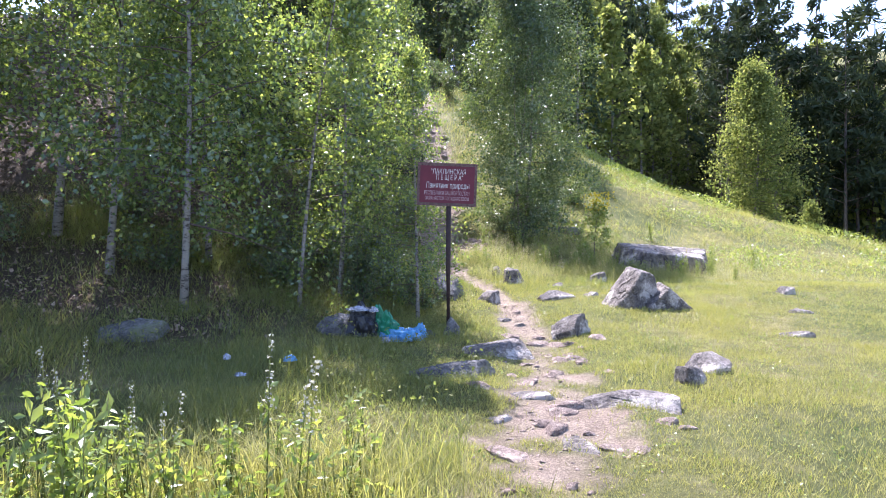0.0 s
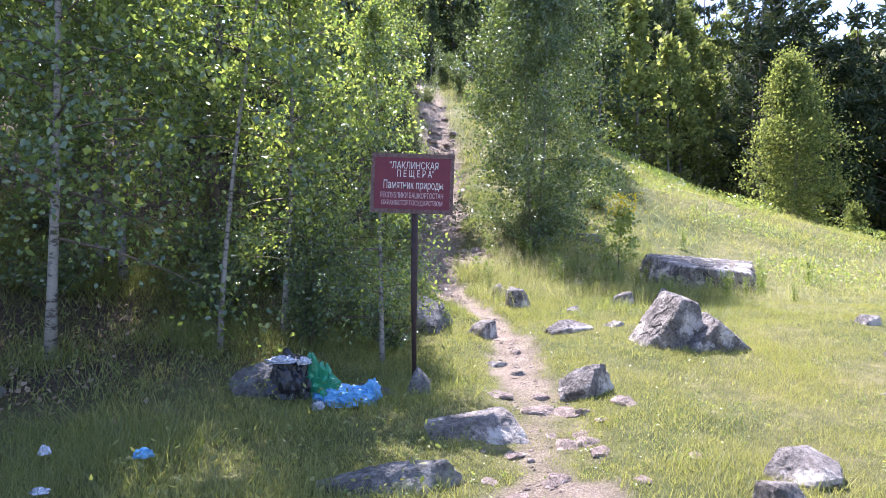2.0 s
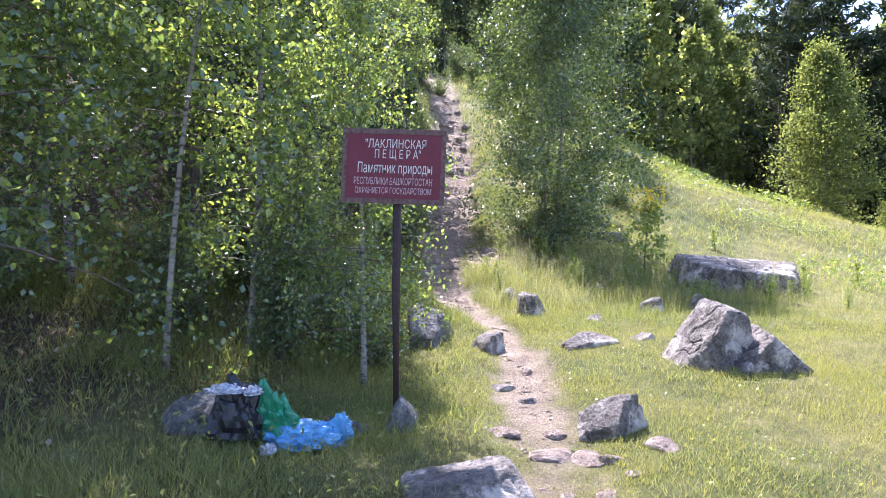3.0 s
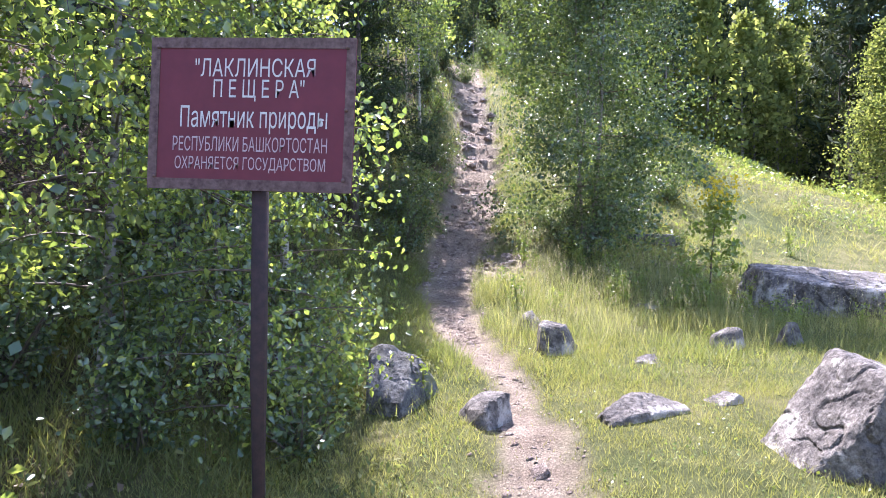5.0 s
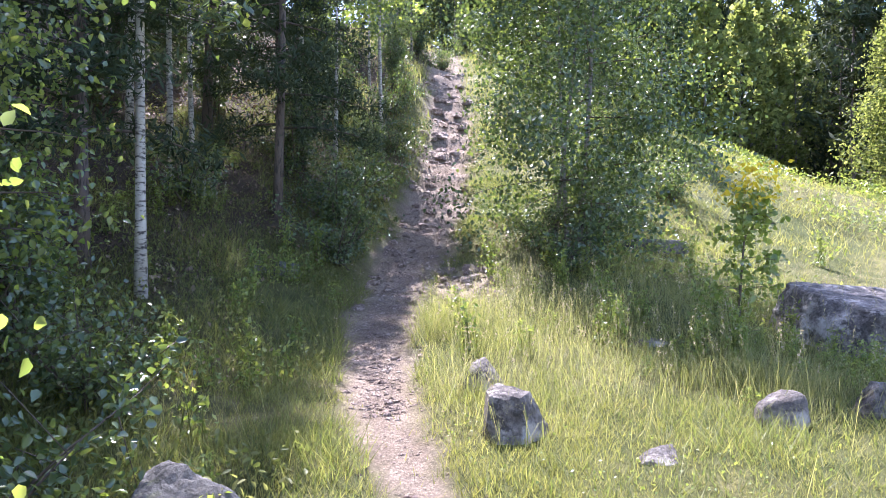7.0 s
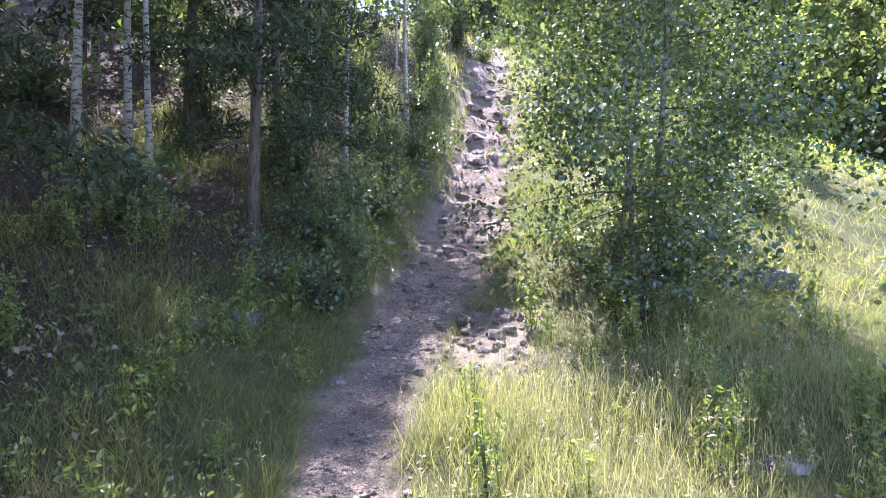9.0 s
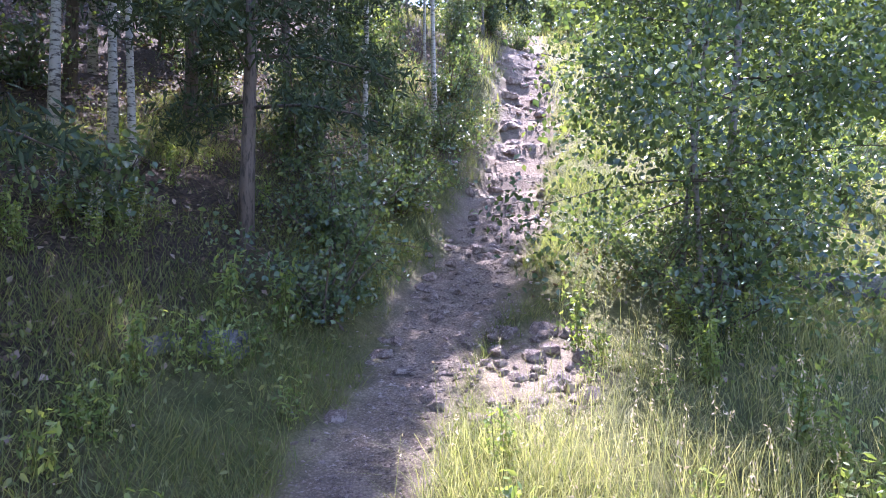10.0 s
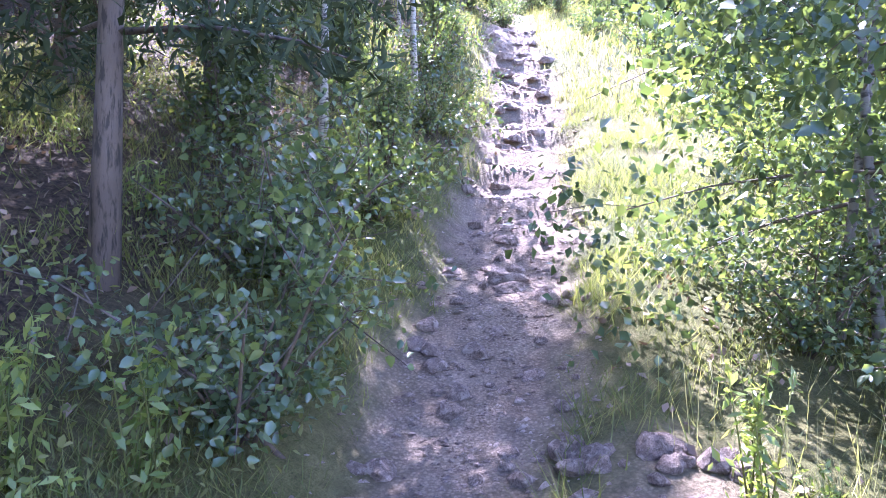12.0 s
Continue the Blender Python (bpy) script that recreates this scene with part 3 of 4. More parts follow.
for k, (x, y) in enumerate(woods):
    s = rng.uniform(0.75, 1.15)
    if rng.uniform() < np.interp(x, (0, 12, 25), (0.2, 0.35, 0.5)):
        plant_tree("pine_tree", PINES[k % 3 // 2], NEEDLE_MATS, x, y, "tall dark conifer in the hillside wood", "trees of the wood", 37 * k, s)
    else:
        plant_tree("birch_tree", (HILL if y < 50 else FAR_HILL)[k % 2], HILL_MATS if k % 5 == 0 else SHADED_WOOD_MATS, x, y, "tall leafy tree in the hillside wood", "trees of the wood", 37 * k, s)

for k, (x, y, s) in enumerate([(27, 58, 1.25), (31, 56, 1.3), (34.5, 54, 1.35), (38.5, 52, 1.3), (43, 53, 1.35)]):
    plant_tree("pine_tree", PINES[k % 2], NEEDLE_MATS, x, y, "tall dark conifer standing on the skyline", "trees of the wood", 37 * k, s)

# birches along the upper path
for k, (x, y, s) in enumerate([(-2.7, 30.5, 0.32), (4.2, 31, 0.5), (2.4, 36.5, 0.42), (-2.3, 33.8, 0.36), (-1.6, 48, 0.8), (1.0, 47, 0.8), (-4.4, 32.5, 0.4), (-3.6, 37.5, 0.42), (0.6, 39.0, 0.36), (-6.5, 35.0, 0.5), (-1.4, 41.5, 0.4), (3.4, 27.8, 0.3)]):
    # crowns right of x = 3 take the leaf with shade in its colour
    plant_tree("birch_tree", HILL[k % 2], SHADED_WOOD_MATS if x > 3 else HILL_MATS, x, y, "pale sunlit birch beside the climbing path", "birches along the path", 61 * k, s)


# ---- rocks ----
def hewn(name, planes, seed, detail, rough):
    """A stone bounded by planes (a normal and its distance from the middle, in metres), with worn edges, cracks and pits."""
    bm = bmesh.new()
    bmesh.ops.create_icosphere(bm, subdivisions=detail, radius=1)
    planes = [(Vector(n).normalized(), d) for n, d in planes]
    size = sum(d for n, d in planes) / len(planes)
    for v in bm.verts:
        u = v.co.normalized()
        near = sorted([d / u.dot(n) for n, d in planes if u.dot(n) > 0.05] + [3 * size, 4 * size])[:2]
        blend = max(0.0, 1 - (near[1] - near[0]) / (0.14 * size))
        q = u * (near[0] - 0.035 * size * blend * blend)
        crack = max(0.0, 0.07 - abs(noise.noise(q * 1.5 / size + Vector((0, 0, seed))))) / 0.07
        pit = max(0.0, noise.noise(q * 4 / size + Vector((seed, 3, 0))) - 0.18)
        q += u * size * rough * (0.7 * noise.noise(q * 2 / size + Vector((seed, 0, 0))) + 0.7 * noise.noise(q * 6 / size + Vector((0, seed, 0))) + 0.4 * noise.noise(q * 17 / size) - 1.5 * crack - 1.6 * pit)
        v.co = q
    me = bpy.data.meshes.new(name)
    bm.to_mesh(me)
    bm.free()
    return me


def rock_mesh(seed, l, w, h, detail=3, cuts=8, rough=0.042):
    """An angular field stone with a flat foot."""
    r = random.Random(seed)
    planes = []
    for k in range(cuts):
        n = Vector((r.gauss(0, 1), r.gauss(0, 1), r.gauss(0.35, 0.75)))
        n = Vector((n.x / l, n.y / w, n.z / (2 * h))).normalized()
        reach = math.sqrt((n.x * l / 2) ** 2 + (n.y * w / 2) ** 2 + (n.z * h) ** 2)
        planes.append((n, reach * r.uniform(0.58, 0.92)))
    planes += [((0, 0, -1), 0.3 * h), ((r.gauss(0, 0.2), r.gauss(0, 0.2), 1), h * 0.97)]
    planes += [((math.cos(a), math.sin(a), 0.1), math.hypot(math.cos(a) * l, math.sin(a) * w) * 0.46) for a in (0, 1.57, 3.14, 4.71)]
    return hewn("rock", planes, seed, detail, rough)


def rock(name, x, y, l, w, h, seed, label, turn=0.0, mat=None, detail=3, sink=0.0, group=""):
    ob = part(name, rock_mesh(seed, l, w, h, detail), mat or ROCK)
    ob.matrix_world = pose(x, y, ground_z(x, y) - sink, 0, 0, turn)
    return tagged(ob, label, "rock", group)


def boulder(x, y, lift, planes, seed, label, turn=0.0):
    ob = part("boulder", hewn("boulder", planes, seed, 6, 0.04), ROCK)
    ob.matrix_world = pose(x, y, ground_z(x, y) + lift, 0, 0, turn)
    tagged(ob, label, "rock")


boulder(3.12, 11.0, 0.14, [((-0.80, -0.16, 0.58), 0.27), ((0.50, -0.86, 0.08), 0.30), ((0.95, 0.2, 0.2), 0.32), ((0.1, 1, 0.25), 0.5), ((0.22, -0.10, 1), 0.44), ((-0.55, 0.75, 0.35), 0.46),
                           ((-0.52, -0.85, 0.10), 0.40), ((0, 0, -1), 0.45)], 3, "grey pointed lichen-covered boulder standing in the grass")
boulder(3.56, 10.85, 0.09, [((-0.66, -0.1, 0.74), 0.20), ((0.66, -0.10, 0.74), 0.20), ((0.22, -0.96, 0.10), 0.25), ((0, 1, 0.3), 0.38), ((1, 0.1, 0.15), 0.36), ((-1, 0, 0.1), 0.34), ((0, 0, -1), 0.35)],
        9, "grey cracked boulder leaning on a larger one")
boulder(5.42, 16.45, 0.16, [((0.08, -0.20, 1), 0.30), ((-0.16, -0.97, -0.10), 0.55), ((0.94, -0.35, 0.15), 0.95), ((-0.95, -0.2, 0.25), 1.0), ((0, 1, 0.2), 0.7), ((0, 0, -1), 0.6), ((0.7, -0.45, 0.55), 0.80), ((-0.55, -0.5, 0.7), 0.72)],
        14, "long flat-topped grey slab of rock")
for k, (x, y, l, w, h, turn) in enumerate([
        (0.72, 8.0, 1.0, 0.55, 0.19, 12), (0.1, 6.9, 1.1, 0.45, 0.19, 8), (1.7, 9.2, 0.55, 0.5, 0.32, 40), (1.45, 13.7, 0.5, 0.4, 0.36, 10), (0.75, 11.7, 0.45, 0.4, 0.24, 60),
        (1.2, 14.7, 0.42, 0.35, 0.3, 0), (0.04, 12.0, 0.85, 0.65, 0.44, 75), (2.25, 13.4, 0.3, 0.22, 0.1, 0), (2.62, 12.2, 0.4, 0.3, 0.07, 30), (1.95, 11.8, 0.8, 0.5, 0.2, 20),
        (0.12, 9.15, 0.45, 0.3, 0.3, 70), (-0.25, 9.0, 0.5, 0.25, 0.16, 0), (2.75, 7.1, 0.6, 0.4, 0.24, -30), (2.48, 6.7, 0.4, 0.3, 0.18, 20), (1.65, 5.95, 0.9, 0.55, 0.13, -15), (4.75, 9.1, 0.5, 0.2, 0.1, -10), (6.2, 12.3, 0.35, 0.3, 0.2, 0),
        (-3.65, 8.0, 1.0, 0.6, 0.25, 10), (-1.25, 8.9, 0.85, 0.6, 0.46, 30), (3.3, 14.2, 0.5, 0.35, 0.25, 0), (4.0, 14.4, 0.45, 0.3, 0.3, 30), (-1.35, 17.3, 0.42, 0.3, 0.2, 20), (-1.6, 17.0, 0.3, 0.2, 0.13, 60), (3.6, 20.7, 1.3, 0.7, 0.32, 0), (2.8, 16.3, 0.5, 0.3, 0.1, 10), (0.85, 6.3, 0.5, 0.35, 0.07, 0), (0.45, 5.6, 0.4, 0.3, 0.06, 40), (1.0, 4.9, 0.45, 0.3, 0.06, 80), (5.6, 10.6, 0.4, 0.25, 0.12, 0), (3.3, 4.4, 0.4, 0.3, 0.08, 0), (0.9, 10.4, 0.4, 0.25, 0.08, 30), (1.15, 10.0, 0.2, 0.14, 0.07, 0)]):
    rock("rock", x, y, l, w, h * 0.85, 140 + k, "weathered grey rock half buried in grass", turn, ROCK_DARK if x < 0.3 or y > 20 else ROCK, 5 if l > 0.6 else 4, 0.02, "rocks of the meadow")

STONES = [rock_mesh(500 + k, 1.0, 0.8, 0.42, 2, 7, 0.06) for k in range(8)]
pick = random.Random(5)
for k in range(170):
    y = pick.choice((pick.uniform(3.5, 11) if k % 4 == 0 else pick.uniform(17, 23), pick.uniform(17, 23), pick.uniform(18, 34), pick.uniform(19, 28), pick.uniform(17.5, 34)))
    x = float(path_x(y)) + (pick.choice((-1, 1)) * pick.uniform(0.7, 1.15) if k % 3 == 0 else pick.gauss(0, 0.6)) * float(path_half(y))
    size = pick.choice((0.06, 0.08, 0.11, 0.14, 0.2)) * pick.uniform(0.8, 1.25) * (1.0 if y > 17 else 0.9)
    ob = part("stone", STONES[k % 8], STONE)
    ob.matrix_world = pose(x, y, ground_z(x, y) - size * 0.06, pick.gauss(0, 8), pick.gauss(0, 8), pick.uniform(0, 360)) @ Matrix.Diagonal((size, size, size * pick.uniform(0.6, 1.2), 1))
    tagged(ob, "pale broken stone lying on the dirt path", "stone", "stones of the path")


for k in range(80):
    y = pick.uniform(17.1, 18.9)
    x = float(path_x(y)) + pick.uniform(0.35, 1.25)
    size = pick.choice((0.06, 0.09, 0.13, 0.18)) * pick.uniform(0.8, 1.2)
    ob = part("stone", STONES[k % 8], STONE)
    ob.matrix_world = pose(x, y, ground_z(x, y), pick.gauss(0, 12), pick.gauss(0, 12), pick.uniform(0, 360)) @ Matrix.Scale(size, 4)
    tagged(ob, "broken stone in the rubble beside the path", "stone", "rubble beside the path")


LEDGES = [rock_mesh(520 + k, 1.0, 0.62, 0.30, 3, 9, 0.06) for k in range(6)]
for k in range(70):
    y = pick.uniform(20.5, 33)
    x = float(path_x(y)) + pick.gauss(0, 0.5) * float(path_half(y))
    size = pick.uniform(0.22, 0.5)
    ob = part("stone", LEDGES[k % 6], STONE)
    ob.matrix_world = pose(x, y, ground_z(x, y) - size * 0.05, pick.gauss(4, 7), pick.gauss(0, 7), pick.gauss(0, 25)) @ Matrix.Diagonal((size, size, size * pick.uniform(0.6, 1.1), 1))
    tagged(ob, "flat ledge of bare rock worn into the climbing path", "stone", "ledges of the path")


for k in range(34):
    y = pick.uniform(4.6, 9.6)
    x = float(path_x(y)) + pick.gauss(0.25, 0.55)
    size = pick.uniform(0.16, 0.42)
    ob = part("stone", LEDGES[k % 6], STONE)
    ob.matrix_world = pose(x, y, ground_z(x, y) - size * 0.02, pick.gauss(0, 5), pick.gauss(0, 5), pick.uniform(0, 360)) @ Matrix.Diagonal((size, size, size * pick.uniform(0.35, 0.7), 1))
    tagged(ob, "pale flat stone sunk in the worn turf", "stone", "flat stones of the turf")


def gravel(n, seed):
    r = np.random.default_rng(seed)
    y = np.concatenate([r.uniform(4, 14, n // 12), r.uniform(14, 31, n - n // 12)])
    x = path_x(y) + r.normal(0, 0.62, len(y)) * path_half(y)
    c = np.stack([x, y, height(x, y)], 1)
    size = r.lognormal(math.log(0.012), 0.5, len(y))[:, None]
    base = np.array([(1, 0, 0), (-0.4, 0.9, 0), (-0.6, -0.8, 0), (0.2, 0.1, 0.85), (0, 0, -0.6)])
    v = (base[None] + r.normal(0, 0.28, (len(y), 5, 3))) * size[:, None] * (1, 1, 0.6) + c[:, None]
    i = np.arange(len(y))[:, None] * 5
    f = np.concatenate([i + t for t in ((0, 1, 3), (1, 2, 3), (2, 0, 3), (1, 0, 4), (2, 1, 4), (0, 2, 4))], 0)
    return array_mesh("gravel", v.reshape(-1, 3), f)


tagged(part("gravel", gravel(12000, 3), STONE), "loose gravel and chips on the dirt path", "gravel", kind="stuff")

# ---- sign ----
SX, SY, SZ = 0.07, 9.08, 2.365
sign = thing("sign", SX, SY, ground_z(SX, SY), "maroon metal sign with white lettering on a rusty pole", "sign")
bm = bmesh.new()
tube(bm, [(0.0, 0.04, -0.3), (0.0, 0.04, 1.0), (0.012, 0.04, SZ - ground_z(SX, SY) + 0.2)], [0.032, 0.032, 0.032], 12)
part("pole", bm, RUST, sign, "rusty dark steel pole")


def box(bm, size, at, turn=None):
    m = Matrix.Translation(at) @ (turn or Matrix.Identity(4)) @ Matrix.Diagonal((*size, 1))
    return bmesh.ops.create_cube(bm, size=1, matrix=m)


BW, BH = 0.80, 0.575
lift = pose(-0.015, 0, SZ - ground_z(SX, SY), 0, 2.2, 0)
bm = bmesh.new()
box(bm, (BW, 0.012, BH), (0, 0, 0))
bmesh.ops.bevel(bm, geom=bm.edges[:], offset=0.003, segments=1)
board = part("board", bm, PAINT, sign, "maroon painted sheet")
board.matrix_local = lift
for a, size, at in (("top", (BW, 0.006, 0.04), (0, -0.007, BH / 2 - 0.02)), ("bottom", (BW, 0.006, 0.04), (0, -0.007, -BH / 2 + 0.02)), ("side", (0.035, 0.006, BH - 0.08), (BW / 2 - 0.0175, -0.007, 0)), ("side", (0.035, 0.006, BH - 0.08), (-BW / 2 + 0.0175, -0.007, 0))):
    bm = bmesh.new()
    box(bm, size, at)
    part("frame_bar", bm, FRAME_PAINT, board)


def words(text, x, z, tall, wide, mat):
    c = bpy.data.curves.new("lettering", "FONT")
    c.body, c.align_x, c.size, c.extrude, c.offset, c.resolution_u = text, "CENTER", 1.0, 0.0, 0.0, 4
    temp = new("temp", c)
    bpy.context.view_layer.update()
    me = bpy.data.meshes.new_from_object(temp.evaluated_get(bpy.context.evaluated_depsgraph_get()))
    bpy.data.objects.remove(temp)
    v = np.array([p.co[:] for p in me.vertices])
    lo, hi = v.min(0), v.max(0)
    for p in me.vertices:
        p.co = ((p.co.x - (lo[0] + hi[0]) / 2) * wide / (hi[0] - lo[0]), (p.co.y - lo[1]) * tall / (hi[1] - lo[1]), p.co.z)
    ob = part("lettering", me, mat, board)
    ob.matrix_local = pose(x, -0.0085, z, 90, 0, 0)


words("\"ЛАКЛИНСКАЯ", 0.012, 0.140, 0.070, 0.47, LETTER)
words("П Е Щ Е Р А\"", 0.03, 0.048, 0.082, 0.355, LETTER)
words("Памятник природы", 0.012, -0.074, 0.104, 0.575, LETTER)
words("РЕСПУБЛИКИ БАШКОРТОСТАН", 0.0, -0.142, 0.056, 0.605, LETTER_RED)
words("ОХРАНЯЕТСЯ ГОСУДАРСТВОМ", 0.003, -0.220, 0.058, 0.59, LETTER_RED)
for x, z in ((0.37, 0.25), (-0.37, 0.25), (0.37, -0.24), (-0.37, -0.24), (0.372, 0.02)):
    bm = bmesh.new()
    bmesh.ops.create_uvsphere(bm, u_segments=8, v_segments=5, radius=0.008)
    part("rivet", bm, FRAME_PAINT, board).matrix_local = pose(x, -0.016, z)


# ---- rubbish ----
BLUE = plain_material("blue_plastic", (0.03, 0.15, 0.34), (0.16, 0.38, 0.58), 14, 0.28)
GREEN = plain_material("green_plastic", (0.01, 0.13, 0.06), (0.03, 0.25, 0.13), 14, 0.35)
# near black: the shadow on the rock is put into this colour
BLACK = plain_material("black_lump", (0.010, 0.010, 0.012), (0.022, 0.021, 0.023), 4, 0.45)
FOIL = plain_material("pale_packaging", (0.18, 0.19, 0.22), (0.55, 0.55, 0.58), 18, 0.25, 0.3)


def crumple(name, x, y, z, l, w, h, seed, mat, label, turn=0.0, tip=0.0):
    """A crushed plastic sheet or bag: a lump folded by sharp creases."""
    bm = bmesh.new()
    bmesh.ops.create_icosphere(bm, subdivisions=4, radius=1)
    for v in bm.verts:
        p = v.co.copy()
        fold = sum(abs(noise.noise(p * f + Vector((seed, f, 0)))) / f ** 0.75 for f in (1.7, 3.6, 8.0))
        p *= 0.62 + 0.75 * fold
        v.co = (p.x * l / 2, p.y * w / 2, max(p.z, -0.12) * h)
    ob = part(name, bm, mat)
    ob.matrix_world = pose(x, y, ground_z(x, y) + z, tip, 0, turn)
    return tagged(ob, label, "rubbish", "rubbish by the sign")


crumple("plastic_sheet", -0.52, 8.72, 0.03, 0.70, 0.4, 0.17, 3, BLUE, "crumpled blue plastic sheet lying in the grass", 10)
crumple("plastic_sheet", -0.30, 8.8, 0.05, 0.22, 0.2, 0.17, 13, BLUE, "raised corner of crumpled blue plastic", 40)
crumple("net_bag", -0.76, 8.74, 0.12, 0.42, 0.26, 0.30, 6, GREEN, "crushed green plastic bag beside the rubbish", -30, 12)
# lump standing in for the dark shadowed rock under the rubbish
crumple("dark_lump", -1.02, 8.72, 0.08, 0.48, 0.45, 0.40, 7, BLACK, "near-black lump standing in for a dark rock in shadow", 0)
crumple("packaging", -1.08, 8.62, 0.36, 0.30, 0.2, 0.06, 9, FOIL, "pale crumpled packaging on the dark lump", 15)
crumple("packaging", -0.88, 8.62, 0.37, 0.18, 0.12, 0.06, 10, FOIL, "pale crumpled packaging on the dark lump", 70)
crumple("bottle_wrap", -0.72, 8.45, 0.03, 0.16, 0.12, 0.07, 11, FOIL, "clear crushed plastic wrap in the grass", 70)
crumple("plastic_scrap", -1.6, 7.05, 0.10, 0.16, 0.09, 0.06, 12, BLUE, "small blue plastic scrap in the grass", 10)
crumple("paper_scrap", -2.24, 7.0, 0.10, 0.09, 0.07, 0.06, 14, FOIL, "small white paper scrap in the grass", 0)
crumple("paper_scrap", -1.95, 6.5, 0.08, 0.12, 0.06, 0.04, 15, FOIL, "small white paper scrap in the grass", 0)


# ---- grass ----
def scatter(n, x0, x1, y0, y1, keep, seed):
    r = np.random.default_rng(seed)
    x, y = r.uniform(x0, x1, n), r.uniform(y0, y1, n)
    ok = r.uniform(0, 1, n) < keep(x, y)
    x, y = x[ok], y[ok]
    return np.stack([x, y, height(x, y) - 0.005], 1)


def grass(name, at, tall, wide, bend, mat, label, seed, short=False):
    tagged(part(name, blades_mesh(name, at, tall, wide, bend, seed, short), mat), label, "grass", kind="stuff")


def clump(x, y, size, seed, lo=0.0):
    return np.clip(bumps(x, y, size, seed) * 0.9 + 0.5, lo, 1)


def open_ground(x, y):
    return (1 - np.clip(path_wear(x, y) * 1.25, 0, 0.97)) * (1 - 0.9 * forest_floor(x, y))


at = scatter(560000, -2.5, 8.5, 1.5, 14.5, lambda x, y: open_ground(x, y) * clump(x, y, 0.6, 21, 0.35) * np.interp(y, (2, 6, 14), (1, 1, 0.75)), 1)
grass("meadow_grass", at, 0.07 * (1 + 0.55 * bumps(at[:, 0], at[:, 1], 1.3, 22) + 0.35 * bumps(at[:, 0], at[:, 1], 0.35, 23)), 0.0058, 0.9, GRASS_SUN, "short sunlit yellow-green meadow grass", 1, True)


at = scatter(60000, -1, 9.5, 2, 14.5, lambda x, y: open_ground(x, y) * np.clip(bumps(x, y, 0.45, 41) * 2.2 - 0.9 + 0.5 * bumps(x, y, 2.2, 42), 0, 1), 15)
grass("grass_tufts", at, 0.17 * (1 + 0.5 * bumps(at[:, 0], at[:, 1], 0.8, 43)), 0.006, 1.1, GRASS_SHADE, "green tufts of longer grass in the meadow", 15, True)
at = scatter(9000, -3.4, 0.3, 2.3, 4.6, lambda x, y: clump(x, y, 0.5, 44, 0.1) * np.interp(x, (-3, -0.6, 0.3), (1, 1, 0.2)), 16)
grass("tall_grass", at, 0.42 * (1 + 0.5 * bumps(at[:, 0], at[:, 1], 0.4, 45)), 0.006, 1.0, GRASS_SUN, "tall sunlit grass at the meadow's edge", 16)


def tall_zone(x, y):
    a = np.exp(-(((x - 1.75) / 1.2) ** 2 + ((y - 15.9) / 1.5) ** 2))
    b = np.exp(-(((x - 4.4) / 2.2) ** 2 + ((y - 17.6) / 1.3) ** 2)) * 0.6
    c = np.exp(-(((x - 4.0) / 2.0) ** 2 + ((y - 14.9) / 0.6) ** 2)) * 0.45
    return np.clip(a + b + c, 0, 1) * (1 - np.clip(path_wear(x, y) * 1.5, 0, 1)) * clump(x, y, 0.5, 33, 0.25)


at = scatter(230000, -1, 9, 12.5, 21, tall_zone, 2)
grass("tall_grass", at, 0.40 * (1 + 0.6 * bumps(at[:, 0], at[:, 1], 0.5, 34)), 0.0032, 1.2, GRASS_TALL, "tall pale seeding grass beside the path", 2)
at = scatter(4200, -0.2, 7, 13.5, 19, tall_zone, 12)
r = np.random.default_rng(12)
n = len(at)
tops = at + np.stack([r.normal(0, 0.10, n), r.normal(0, 0.10, n), r.uniform(0.32, 0.72, n)], 1)
q = np.linspace(0.80, 1.0, 9)[None, :, None]
ears = (at[:, None] + (tops - at)[:, None] * q + r.normal(0, 0.009, (n, 9, 3))).reshape(-1, 3)
side = np.array((0.0013, 0, 0))
stalk = np.stack([at - side, at + side, tops + side * 0.5, tops - side * 0.5], 1).reshape(-1, 3)
k = np.arange(n)[:, None] * 4
heads = tagged(part("grass_stalks", array_mesh("stalks", stalk, k + (0, 1, 2, 3)), GRASS_TALL), "thin straw-coloured grass stalks with seed heads", "grass", kind="stuff")
part("seed_heads", leaves_mesh("seed_heads", ears, 0.026, -1.2, 0.35, 6, 0.0), DRY_SEED, heads, kind="stuff")
left_of = lambda x, y: x < path_x(y) - 0.9 * path_half(y) - 0.2
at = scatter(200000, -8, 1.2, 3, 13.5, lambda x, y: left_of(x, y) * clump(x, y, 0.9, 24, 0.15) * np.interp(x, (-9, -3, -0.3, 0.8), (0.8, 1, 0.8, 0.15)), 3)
grass("forest_grass", at, 0.20 * (1 + 0.7 * bumps(at[:, 0], at[:, 1], 0.8, 25)), 0.008, 1.0, GRASS_SHADE, "grass under the grove's edge, shade put into its colour", 3, True)
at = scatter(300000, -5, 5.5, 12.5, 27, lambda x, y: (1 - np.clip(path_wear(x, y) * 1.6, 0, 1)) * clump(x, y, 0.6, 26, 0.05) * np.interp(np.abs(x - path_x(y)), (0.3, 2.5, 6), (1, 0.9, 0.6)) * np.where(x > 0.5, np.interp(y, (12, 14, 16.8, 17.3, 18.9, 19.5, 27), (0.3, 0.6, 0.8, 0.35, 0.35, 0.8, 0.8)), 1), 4)
